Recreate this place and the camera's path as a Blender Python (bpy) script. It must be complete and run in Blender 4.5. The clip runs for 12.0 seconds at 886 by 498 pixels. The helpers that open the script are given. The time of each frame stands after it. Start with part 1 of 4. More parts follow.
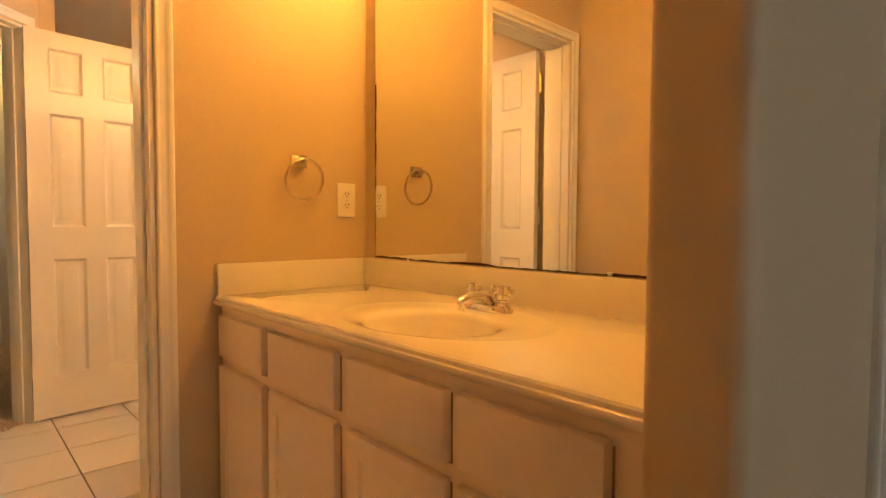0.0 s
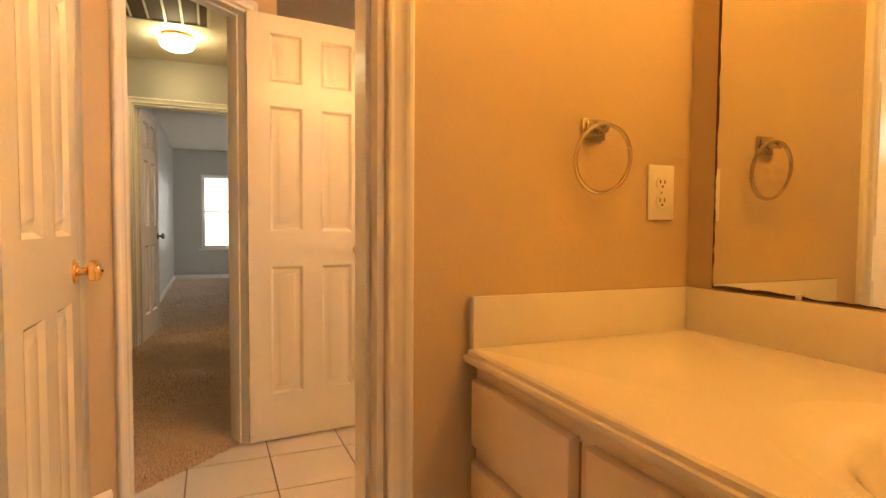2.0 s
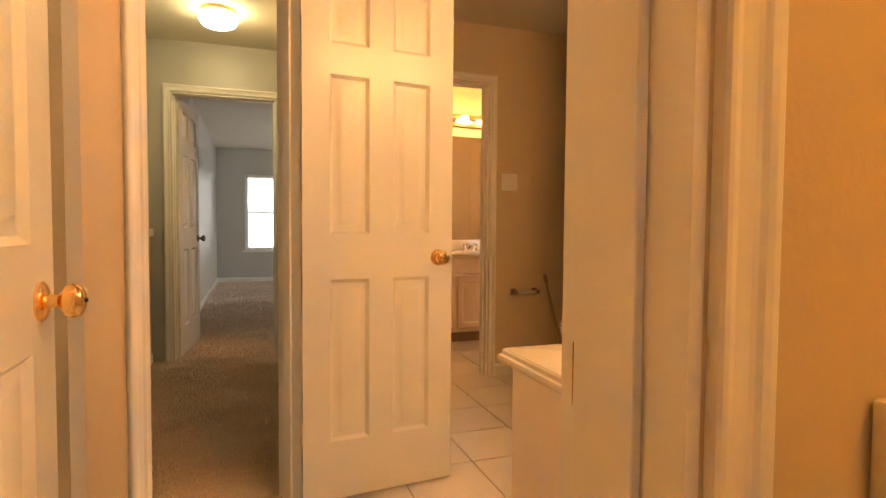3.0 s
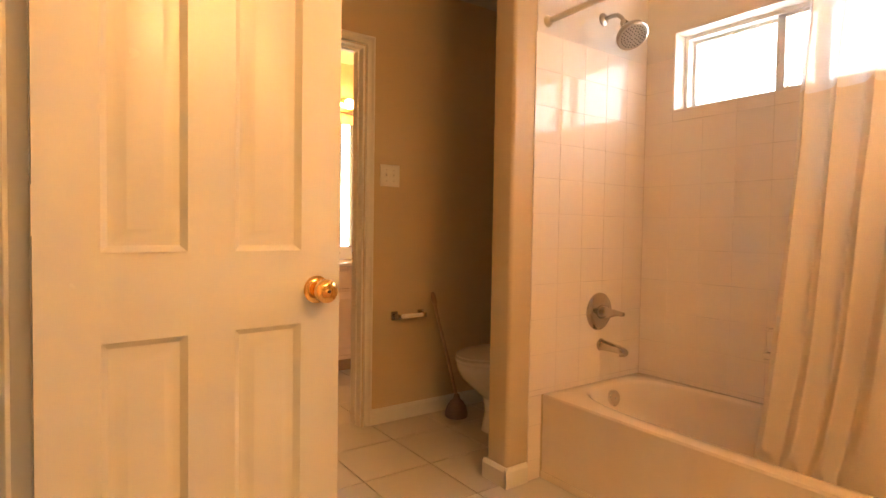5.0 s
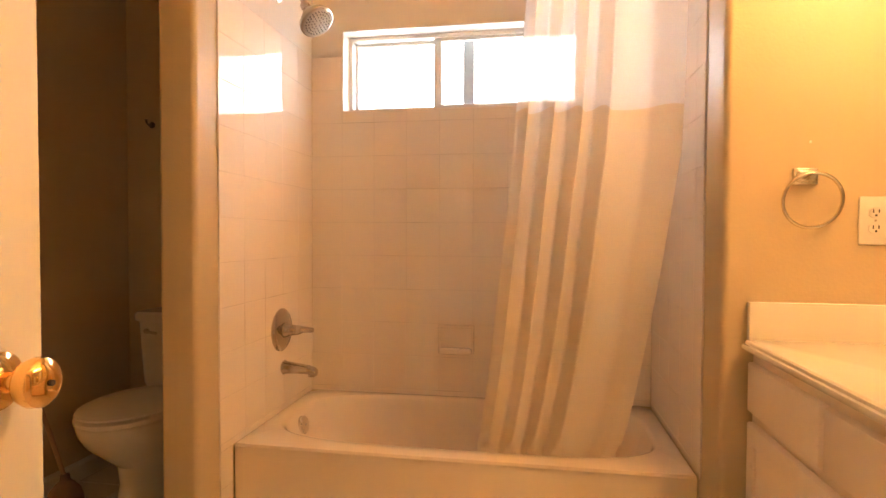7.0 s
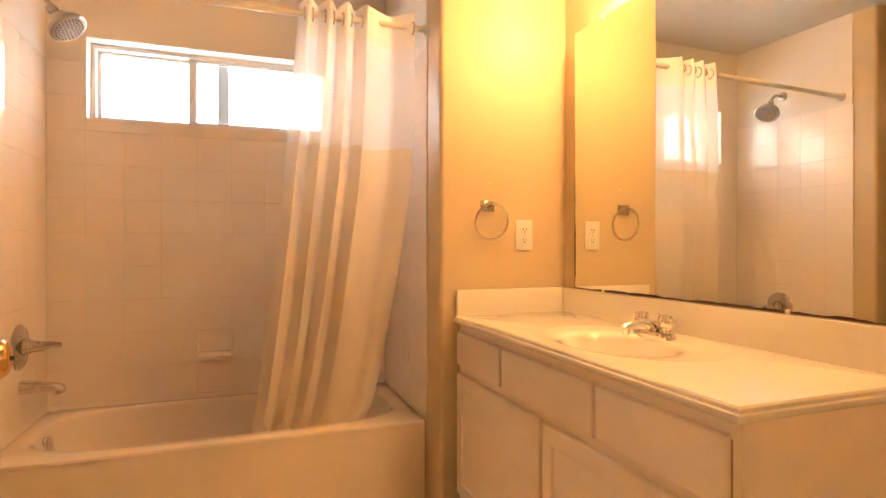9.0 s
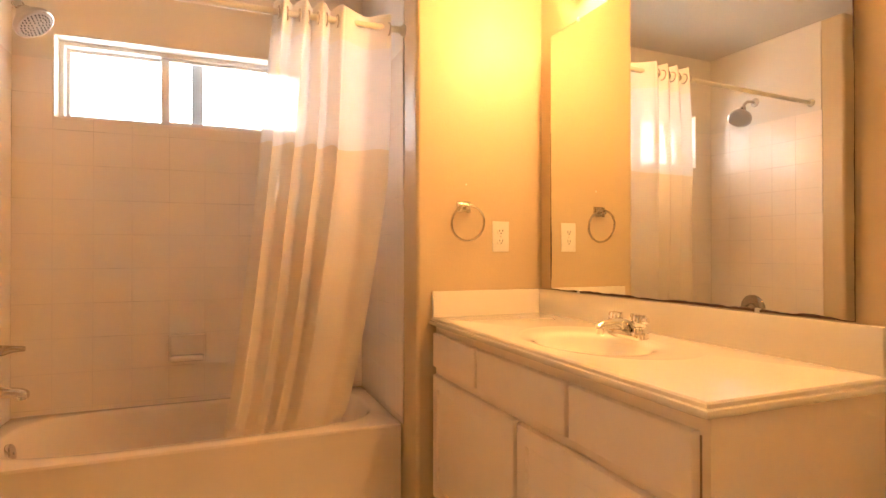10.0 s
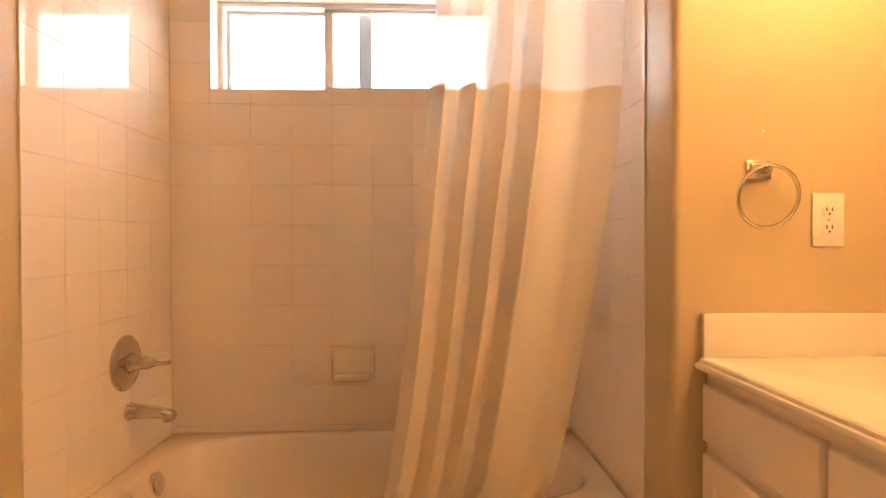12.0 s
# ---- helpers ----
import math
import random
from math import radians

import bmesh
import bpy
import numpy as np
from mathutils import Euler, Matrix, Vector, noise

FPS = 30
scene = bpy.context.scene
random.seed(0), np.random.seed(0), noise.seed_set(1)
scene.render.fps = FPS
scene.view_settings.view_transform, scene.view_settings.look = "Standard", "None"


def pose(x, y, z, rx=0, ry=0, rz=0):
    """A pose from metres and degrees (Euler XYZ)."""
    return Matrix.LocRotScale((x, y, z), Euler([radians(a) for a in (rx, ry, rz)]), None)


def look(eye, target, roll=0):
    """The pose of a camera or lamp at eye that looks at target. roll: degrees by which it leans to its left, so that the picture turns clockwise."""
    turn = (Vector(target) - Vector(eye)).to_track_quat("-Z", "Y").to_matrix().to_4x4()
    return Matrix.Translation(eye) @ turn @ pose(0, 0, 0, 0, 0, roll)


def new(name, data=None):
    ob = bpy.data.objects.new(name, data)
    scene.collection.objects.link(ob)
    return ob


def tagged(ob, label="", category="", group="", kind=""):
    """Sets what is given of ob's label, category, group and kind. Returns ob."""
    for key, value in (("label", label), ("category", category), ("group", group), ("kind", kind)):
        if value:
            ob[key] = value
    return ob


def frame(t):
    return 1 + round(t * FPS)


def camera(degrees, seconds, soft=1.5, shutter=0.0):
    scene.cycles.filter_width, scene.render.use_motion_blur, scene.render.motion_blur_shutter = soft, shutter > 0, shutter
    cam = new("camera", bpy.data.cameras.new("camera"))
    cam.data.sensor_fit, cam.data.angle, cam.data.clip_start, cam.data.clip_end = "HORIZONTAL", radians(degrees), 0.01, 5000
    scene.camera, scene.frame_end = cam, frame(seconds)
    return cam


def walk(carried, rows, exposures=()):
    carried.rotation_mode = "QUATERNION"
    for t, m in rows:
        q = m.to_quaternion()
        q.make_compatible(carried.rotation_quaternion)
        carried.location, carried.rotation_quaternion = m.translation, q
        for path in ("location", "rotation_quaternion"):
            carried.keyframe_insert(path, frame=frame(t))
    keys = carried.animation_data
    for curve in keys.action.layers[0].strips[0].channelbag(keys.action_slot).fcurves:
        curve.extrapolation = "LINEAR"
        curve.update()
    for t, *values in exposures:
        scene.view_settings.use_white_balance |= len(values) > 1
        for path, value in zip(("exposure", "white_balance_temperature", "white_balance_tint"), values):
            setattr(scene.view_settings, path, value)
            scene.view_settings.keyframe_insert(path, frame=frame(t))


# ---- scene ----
cam = camera(78.0, 12.0)
PATH = [
    (0, (2.786, 3.989, 1.046), (1.434, 2.518, 0.958), 0.3),
    (0.5, (2.728, 3.9, 1.03), (1.511, 2.315, 0.944), 0.3),
    (1, (2.672, 3.776, 1.032), (1.591, 2.095, 0.95), 0.4),
    (1.5, (2.622, 3.571, 1.036), (1.689, 1.804, 0.954), 0.4),
    (2, (2.613, 3.201, 1.059), (1.832, 1.361, 0.971), 0.4),
    (2.5, (2.629, 2.839, 1.057), (1.958, 0.956, 0.971), 0.5),
    (2.7, (2.626, 2.716, 1.056), (1.981, 0.824, 0.972), 0.4),
    (4.3, (2.51, 1.965, 1.065), (1.642, 0.165, 0.986), 0.7),
    (4.5, (2.475, 1.898, 1.064), (1.55, 0.127, 0.986), 0.7),
    (5, (2.419, 1.672, 1.077), (1.262, 0.042, 1.007), 0.9),
    (5.5, (2.389, 1.484, 1.077), (0.939, 0.108, 1.014), 0.8),
    (6, (2.315, 1.34, 1.087), (0.648, 0.237, 1.023), 0.8),
    (6.5, (2.351, 1.203, 1.092), (0.5, 0.448, 1.034), 0.5),
    (7, (2.429, 1.025, 1.096), (0.457, 0.697, 1.045), 0.2),
    (7.5, (2.566, 0.946, 1.093), (0.567, 0.997, 1.063), 0.0),
    (9.5, (2.869, 0.791, 1.085), (1.012, 1.535, 1.088), 0.0),
    (10, (2.846, 0.829, 1.073), (0.993, 1.58, 1.085), 0.0),
    (10.5, (2.767, 0.863, 1.071), (0.92, 1.629, 1.077), 0.0),
    (11, (2.591, 0.942, 1.067), (0.726, 1.664, 1.07), 0.2),
    (11.5, (2.376, 0.955, 1.084), (0.444, 1.472, 1.066), -0.0),
    (12, (2.097, 0.948, 1.086), (0.099, 1.022, 1.062), -0.1),
]
walk(cam, [(t, look(eye, target, roll)) for t, eye, target, roll in PATH], [(0.0, 2.08), (2.7, 2.10), (4.3, 2.12), (7.5, 2.22), (9.5, 2.22), (12.0, 2.2)])

# ---- world and exposure ----
world = bpy.data.worlds.new("world")
scene.world = world
world.use_nodes = True
wn = world.node_tree
bgd = wn.nodes["Background"]
skyt = wn.nodes.new("ShaderNodeTexSky")
skyt.sky_type = "NISHITA"
skyt.sun_disc = False
skyt.sun_elevation, skyt.sun_rotation = radians(40), radians(200)
wn.links.new(skyt.outputs[0], bgd.inputs[0])
bgd.inputs[1].default_value = 0.05
sun_data = bpy.data.lights.new("sun", "SUN")
sun_data.energy, sun_data.angle, sun_data.color = 0.5, radians(12), (1.0, 0.96, 0.9)
sun_ob = new("sun", sun_data)
sun_ob.matrix_world = pose(0, 0, 8, 50, 0, 200)

BULB_COLOR, BULB_POWER = (1.0, 0.462, 0.085), 37.0
BATH_COLOR, BATH_POWER = (1.0, 0.512, 0.178), 45.0
HALL_COLOR, HALL_POWER = (1.0, 0.78, 0.38), 9.5
SKY_GLOW, DIM_GLOW, START_GLOW, BED_GLOW, SIDE_GLOW = 3.6, 0.24, 1.1, 0.75, 2.2
CEIL = 2.44


# ---- materials ----
def mat(name, color, rough=0.5, metal=0.0, grain=0.0, grain_scale=60.0, bump=0.0, bump_scale=200.0, stain=0.0, stain_scale=4.0,
        coat=0.0, trans=0.0, ior=1.5, island=0.0, obj_random=0.0, emit=None, emit_power=0.0, alpha=1.0, rough_var=0.0, stain_color=None):
    m = bpy.data.materials.new(name)
    m.use_nodes = True
    nt = m.node_tree
    b = nt.nodes["Principled BSDF"]
    b.inputs["Roughness"].default_value = rough
    b.inputs["Metallic"].default_value = metal
    b.inputs["IOR"].default_value = ior
    b.inputs["Coat Weight"].default_value = coat
    b.inputs["Transmission Weight"].default_value = trans
    b.inputs["Alpha"].default_value = alpha
    b.inputs["Base Color"].default_value = (*color, 1)
    coord = nt.nodes.new("ShaderNodeTexCoord")
    src = None
    def noise_tex(scale, detail):
        n = nt.nodes.new("ShaderNodeTexNoise")
        n.inputs["Scale"].default_value = scale
        n.inputs["Detail"].default_value = detail
        nt.links.new(coord.outputs["Object"], n.inputs["Vector"])
        return n
    def blend(fac, other, amount):
        nonlocal src
        mul = nt.nodes.new("ShaderNodeMath")
        mul.operation = "MULTIPLY"
        mul.inputs[1].default_value = amount
        nt.links.new(fac, mul.inputs[0])
        mx = nt.nodes.new("ShaderNodeMix")
        mx.data_type = "RGBA"
        mx.inputs[6].default_value = (*color, 1)
        if src:
            nt.links.new(src, mx.inputs[6])
        mx.inputs[7].default_value = (*other, 1)
        nt.links.new(mul.outputs[0], mx.inputs[0])
        src = mx.outputs[2]
    if grain:
        n = noise_tex(grain_scale, 6)
        blend(n.outputs["Fac"], tuple(c * 0.55 for c in color), grain)
    if stain:
        n = noise_tex(stain_scale, 5)
        r = nt.nodes.new("ShaderNodeValToRGB")
        r.color_ramp.elements[0].position, r.color_ramp.elements[1].position = 0.5, 0.78
        nt.links.new(n.outputs["Fac"], r.inputs[0])
        blend(r.outputs[0], stain_color or tuple(c * k for c, k in zip(color, (0.62, 0.55, 0.45))), stain)
    if obj_random:
        o = nt.nodes.new("ShaderNodeObjectInfo")
        blend(o.outputs["Random"], tuple(c * 0.7 for c in color), obj_random)
    if src:
        nt.links.new(src, b.inputs["Base Color"])
    if rough_var:
        n = noise_tex(9.0, 4)
        mr = nt.nodes.new("ShaderNodeMapRange")
        mr.inputs[3].default_value, mr.inputs[4].default_value = max(0.02, rough - rough_var), rough + rough_var
        nt.links.new(n.outputs["Fac"], mr.inputs[0])
        nt.links.new(mr.outputs[0], b.inputs["Roughness"])
    if bump:
        n = noise_tex(bump_scale, 3)
        bp = nt.nodes.new("ShaderNodeBump")
        bp.inputs["Strength"].default_value = bump
        bp.inputs["Distance"].default_value = 0.004
        nt.links.new(n.outputs["Fac"], bp.inputs["Height"])
        nt.links.new(bp.outputs[0], b.inputs["Normal"])
    if emit:
        b.inputs["Emission Color"].default_value = (*emit, 1)
        b.inputs["Emission Strength"].default_value = emit_power
    return m


def sheer_material(name, color, through_amount, translucent):
    """Woven cloth: part of the light passes, part is scattered through."""
    m = bpy.data.materials.new(name)
    m.use_nodes = True
    nt = m.node_tree
    out = nt.nodes["Material Output"]
    nt.nodes.remove(nt.nodes["Principled BSDF"])
    dif = nt.nodes.new("ShaderNodeBsdfDiffuse")
    trl = nt.nodes.new("ShaderNodeBsdfTranslucent")
    tra = nt.nodes.new("ShaderNodeBsdfTransparent")
    coord = nt.nodes.new("ShaderNodeTexCoord")
    wv = nt.nodes.new("ShaderNodeTexNoise")
    wv.inputs["Scale"].default_value = 260.0
    nt.links.new(coord.outputs["Object"], wv.inputs["Vector"])
    mixc = nt.nodes.new("ShaderNodeMix")
    mixc.data_type = "RGBA"
    mixc.inputs[6].default_value = (*color, 1)
    mixc.inputs[7].default_value = (*[c * 0.9 for c in color], 1)
    nt.links.new(wv.outputs["Fac"], mixc.inputs[0])
    for n in (dif, trl):
        nt.links.new(mixc.outputs[2], n.inputs["Color"])
    a = nt.nodes.new("ShaderNodeMixShader")
    a.inputs[0].default_value = translucent
    c = nt.nodes.new("ShaderNodeMixShader")
    c.inputs[0].default_value = through_amount
    nt.links.new(dif.outputs[0], a.inputs[1])
    nt.links.new(trl.outputs[0], a.inputs[2])
    nt.links.new(a.outputs[0], c.inputs[1])
    nt.links.new(tra.outputs[0], c.inputs[2])
    nt.links.new(c.outputs[0], out.inputs[0])
    return m


M_UPPER = mat("cream_wet_room_paint", (0.80, 0.745, 0.67), 0.35, grain=0.05, grain_scale=3.0, bump=0.12, bump_scale=110.0)
M_WALL = mat("wall_paint", (0.61, 0.486, 0.312), 0.45, grain=0.10, grain_scale=3.0, bump=0.15, bump_scale=120.0, stain=0.05)
M_HALLWALL = mat("hall_paint", (0.47, 0.46, 0.42), 0.36, grain=0.12, grain_scale=3.0, bump=0.25, bump_scale=110.0)
M_CEIL = mat("ceiling_paint", (0.70, 0.655, 0.56), 0.8, bump=0.5, bump_scale=90.0, grain=0.08, grain_scale=5.0)
M_TRIM = mat("white_trim_paint", (0.81, 0.79, 0.72), 0.28, grain=0.06, grain_scale=4.0, bump=0.06, bump_scale=60.0, stain=0.05, stain_scale=7.0)
M_DOOR = mat("white_door_paint", (0.76, 0.74, 0.665), 0.25, grain=0.05, grain_scale=2.5, bump=0.03, bump_scale=90.0, rough_var=0.05)
M_DOORGLOSS = mat("glossy_door_enamel", (0.75, 0.73, 0.66), 0.09, grain=0.05, grain_scale=2.5, bump=0.03, bump_scale=40.0, rough_var=0.03)
M_CAB = mat("painted_cabinet_white", (0.89, 0.785, 0.68), 0.34, grain=0.10, grain_scale=3.0, bump=0.12, bump_scale=70.0, stain=0.12, stain_scale=9.0)
M_CABDARK = mat("cabinet_dark_brown", (0.42, 0.29, 0.19), 0.8, grain=0.4, grain_scale=30.0)
M_COUNTER = mat("cultured_marble", (0.80, 0.76, 0.68), 0.10, grain=0.06, grain_scale=2.0, coat=0.3, stain=0.06, stain_scale=3.0)
M_TUB = mat("tub_enamel", (0.87, 0.755, 0.63), 0.16, grain=0.06, grain_scale=2.5, coat=0.3, stain=0.10, stain_scale=5.0)
M_TILE = mat("wall_tile_glaze", (0.92, 0.83, 0.745), 0.04, grain=0.05, grain_scale=3.0, obj_random=0.05, bump=0.03, bump_scale=7.0, ior=1.30)
M_GROUT = mat("old_grout", (0.80, 0.72, 0.64), 0.8, stain=0.75, stain_scale=3.5, stain_color=(0.16, 0.10, 0.07))
M_FTILE = mat("floor_tile_glaze", (0.72, 0.68, 0.62), 0.22, grain=0.14, grain_scale=6.0, obj_random=0.10, bump=0.06, bump_scale=14.0, stain=0.08, stain_scale=3.0)
M_FGROUT = mat("floor_grout", (0.30, 0.24, 0.17), 0.95, grain=0.5, grain_scale=20.0)
M_CARPET = mat("beige_carpet", (0.62, 0.49, 0.39), 0.95, grain=0.75, grain_scale=55.0, bump=1.0, bump_scale=140.0, stain=0.35, stain_scale=1.6)
M_TUFT = mat("carpet_pile", (0.74, 0.58, 0.46), 0.95, grain=0.5, grain_scale=60.0, stain=0.25, stain_scale=1.6)
M_CHROME = mat("worn_chrome", (0.82, 0.79, 0.75), 0.07, metal=1.0, rough_var=0.03)
M_OLDCHROME = mat("dulled_chrome", (0.60, 0.55, 0.49), 0.12, metal=1.0, rough_var=0.06)
M_RING = mat("tarnished_ring_metal", (0.66, 0.60, 0.51), 0.20, metal=1.0, rough_var=0.06)
M_NICKEL = mat("brushed_nickel", (0.52, 0.47, 0.41), 0.30, metal=1.0, rough_var=0.08)
M_DARKMETAL = mat("dark_bronze_metal", (0.10, 0.09, 0.08), 0.35, metal=0.9)
M_BRASS = mat("polished_brass", (0.90, 0.58, 0.22), 0.10, metal=1.0, rough_var=0.04)
M_HINGE = mat("hinge_steel", (0.80, 0.72, 0.58), 0.3, metal=1.0)
M_PLASTIC = mat("white_plastic", (0.78, 0.75, 0.69), 0.3, grain=0.04, grain_scale=5.0)
M_SPRAY = mat("grey_spray_face", (0.55, 0.53, 0.50), 0.5, metal=0.0, grain=0.15, grain_scale=40.0)
M_SLOT = mat("dark_slot", (0.05, 0.04, 0.035), 0.7)
M_PORCELAIN = mat("toilet_porcelain", (0.80, 0.77, 0.72), 0.10, coat=0.3, grain=0.04, grain_scale=3.0)
M_SEAT = mat("toilet_seat_plastic", (0.76, 0.73, 0.68), 0.25, grain=0.05, grain_scale=4.0)
M_MIRROR = mat("mirror_silver", (0.86, 0.88, 0.84), 0.0, metal=1.0)
M_MEDGE = mat("corroded_mirror_edge", (0.10, 0.05, 0.03), 0.7, grain=0.6, grain_scale=40.0)
M_GLASS = mat("window_glass", (1, 1, 1), 0.0, trans=1.0, ior=1.45)
M_ALU = mat("window_aluminium", (0.80, 0.79, 0.77), 0.40, metal=0.10, grain=0.1)
M_ROD = mat("cream_rod_enamel", (0.74, 0.70, 0.60), 0.3, grain=0.05)
M_WOODBAR = mat("light_bar_bronze", (0.35, 0.20, 0.09), 0.35, metal=0.5, grain=0.3, grain_scale=20.0)
M_BULB = mat("bulb_glow", (0.9, 0.85, 0.7), 0.3, emit=BULB_COLOR, emit_power=BULB_POWER)
M_BULBDIM = mat("dim_bulb_glow", (0.9, 0.85, 0.7), 0.3, emit=(1.0, 0.45, 0.11), emit_power=28.0)
M_BULBBATH = mat("bath_bulb_glow", (0.9, 0.85, 0.7), 0.3, emit=BATH_COLOR, emit_power=BATH_POWER)
M_HALLGLOW = mat("lamp_glass_glow", (0.9, 0.85, 0.7), 0.3, emit=HALL_COLOR, emit_power=HALL_POWER)
M_SKYGLOW = mat("overcast_sky_glow", (0.0, 0.0, 0.0), 1.0, emit=(0.98, 0.965, 0.98), emit_power=SKY_GLOW)
M_SKYDIM = mat("hazy_sky_glow", (0.0, 0.0, 0.0), 1.0, emit=(1.0, 0.96, 0.90), emit_power=DIM_GLOW)
# Fill glow for the first room, from a window added behind the camera.
M_STARTFILL = mat("first_room_fill_glow", (0.0, 0.0, 0.0), 1.0, emit=(1.0, 0.95, 0.86), emit_power=START_GLOW)
M_SIDEFILL = mat("bedroom_side_fill_glow", (0.0, 0.0, 0.0), 1.0, emit=(1.0, 0.93, 0.84), emit_power=SIDE_GLOW)
M_SKYBED = mat("white_sky_glow", (0.0, 0.0, 0.0), 1.0, emit=(1.0, 0.965, 0.92), emit_power=BED_GLOW)
M_CLOTH = sheer_material("cream_curtain_cloth", (0.90, 0.80, 0.645), 0.0, 0.42)
M_HEADER = sheer_material("white_header_cloth", (0.94, 0.90, 0.82), 0.0, 0.30)
M_SHEER = sheer_material("sheer_curtain_mesh", (0.98, 0.965, 0.95), 0.055, 0.66)
M_WAINSCOT = mat("wainscot_paint", (0.50, 0.42, 0.34), 0.5, grain=0.15, grain_scale=5.0)
M_VENTDARK = mat("vent_dark", (0.10, 0.055, 0.04), 0.7, grain=0.3)
M_RUBBER = mat("dark_rubber", (0.22, 0.15, 0.12), 0.6, grain=0.3)
M_HANDLE = mat("stained_handle_wood", (0.42, 0.27, 0.17), 0.5, grain=0.4, grain_scale=30.0)
M_SCREEN = mat("grey_window_stile", (0.34, 0.35, 0.35), 0.5)


# ---- mesh helpers ----
def box(bm, x0, y0, z0, x1, y1, z1, bevel=0.0):
    vs = [bm.verts.new(p) for p in ((x0, y0, z0), (x1, y0, z0), (x1, y1, z0), (x0, y1, z0), (x0, y0, z1), (x1, y0, z1), (x1, y1, z1), (x0, y1, z1))]
    fs = [bm.faces.new([vs[i] for i in f]) for f in ((3, 2, 1, 0), (4, 5, 6, 7), (0, 1, 5, 4), (1, 2, 6, 5), (2, 3, 7, 6), (3, 0, 4, 7))]
    if bevel:
        bmesh.ops.bevel(bm, geom=list({e for f in fs for e in f.edges}), offset=bevel, segments=2, affect="EDGES", profile=0.5)
    return bm


def loops(bm, rings, close=True, cap0=False, cap1=False):
    """Skins rings of equal length; close: each ring runs round."""
    vv = [[bm.verts.new(p) for p in r] for r in rings]
    n = len(vv[0])
    for a, b in zip(vv, vv[1:]):
        for i in range(n if close else n - 1):
            j = (i + 1) % n
            bm.faces.new((a[i], a[j], b[j], b[i]))
    if cap0:
        bm.faces.new(list(reversed(vv[0])))
    if cap1:
        bm.faces.new(vv[-1])
    return vv


def lathe(bm, profile, m, n=24):
    """profile: (radius, height) along local z, placed by m."""
    rings = [[m @ Vector((r * math.cos(2 * math.pi * i / n), r * math.sin(2 * math.pi * i / n), h)) for i in range(n)] for r, h in profile]
    loops(bm, rings, True, True, True)
    return bm


def tube(bm, pts, r, n=12, radii=None):
    pts = [Vector(p) for p in pts]
    rings = []
    for i, p in enumerate(pts):
        t = (pts[min(i + 1, len(pts) - 1)] - pts[max(i - 1, 0)]).normalized()
        q = t.to_track_quat("Z", "Y")
        rr = radii[i] if radii else r
        rings.append([p + q @ Vector((rr * math.cos(2 * math.pi * k / n), rr * math.sin(2 * math.pi * k / n), 0)) for k in range(n)])
    loops(bm, rings, True, True, True)
    return bm


def smooth_mesh(ob, angle=35):
    for p in ob.data.polygons:
        p.use_smooth = True
    ob.data.set_sharp_from_angle(angle=radians(angle))
    return ob


def part(name, bm, material, parent=None, label="", smooth=True):
    bmesh.ops.recalc_face_normals(bm, faces=bm.faces[:])
    me = bpy.data.meshes.new(name)
    bm.to_mesh(me)
    bm.free()
    me.materials.append(material)
    ob = new(name, me)
    if smooth:
        smooth_mesh(ob)
    ob.parent = parent
    if label:
        tagged(ob, label)
    return ob


def thing(name, m, label, category, group="", kind=""):
    ob = new(name)
    ob.empty_display_size = 0.1
    ob.matrix_basis = m
    return tagged(ob, label, category, group, kind)


def structure(name, bm, material, label, category="", smooth=True):
    ob = part(name, bm, material, None, "", smooth)
    return tagged(ob, label, category or name.split("_")[0], kind="structure")


def nb():
    return bmesh.new()


# ---- large structure ----
def wall_mesh(length, height, thick, openings=(), base=0.0):
    """A wall along +x from 0, its face at y=0 and its body behind it (+y). Openings: (u0, u1, z0, z1)."""
    bm = nb()
    u = 0.0
    for u0, u1, z0, z1 in sorted(openings):
        if u0 > u:
            box(bm, u, 0, base, u0, thick, height)
        if z0 > base:
            box(bm, u0, 0, base, u1, thick, z0)
        if z1 < height:
            box(bm, u0, 0, z1, u1, thick, height)
        u = u1
    if length > u:
        box(bm, u, 0, base, length, thick, height)
    return bm


def wall(name, p0, p1, thick, label, openings=(), material=None):
    """A wall whose face runs from p0 to p1; its body lies to the left of that way."""
    d = Vector((p1[0] - p0[0], p1[1] - p0[1]))
    ob = structure(name, wall_mesh(d.length, CEIL, thick, openings), material or M_WALL, label, "wall", smooth=False)
    ob.matrix_basis = pose(p0[0], p0[1], 0, 0, 0, math.degrees(math.atan2(d.y, d.x)))
    return ob


def round_prism(x0, y0, x1, y1, z0, z1, radii, seg=6):
    """An upright prism with rounded corners; radii for (x0y0, x1y0, x1y1, x0y1)."""
    pts = []
    for (cx, cy, sx, sy, a), r in zip(((x0, y0, 1, 1, 180), (x1, y0, -1, 1, 270), (x1, y1, -1, -1, 0), (x0, y1, 1, -1, 90)), radii):
        if r <= 0:
            pts.append((cx, cy))
            continue
        for k in range(seg + 1):
            t = radians(a + 90 * k / seg)
            pts.append((cx + sx * r + r * math.cos(t), cy + sy * r + r * math.sin(t)))
    bm = nb()
    loops(bm, [[(x, y, z0) for x, y in pts], [(x, y, z1) for x, y in pts]], True, True, True)
    return bm


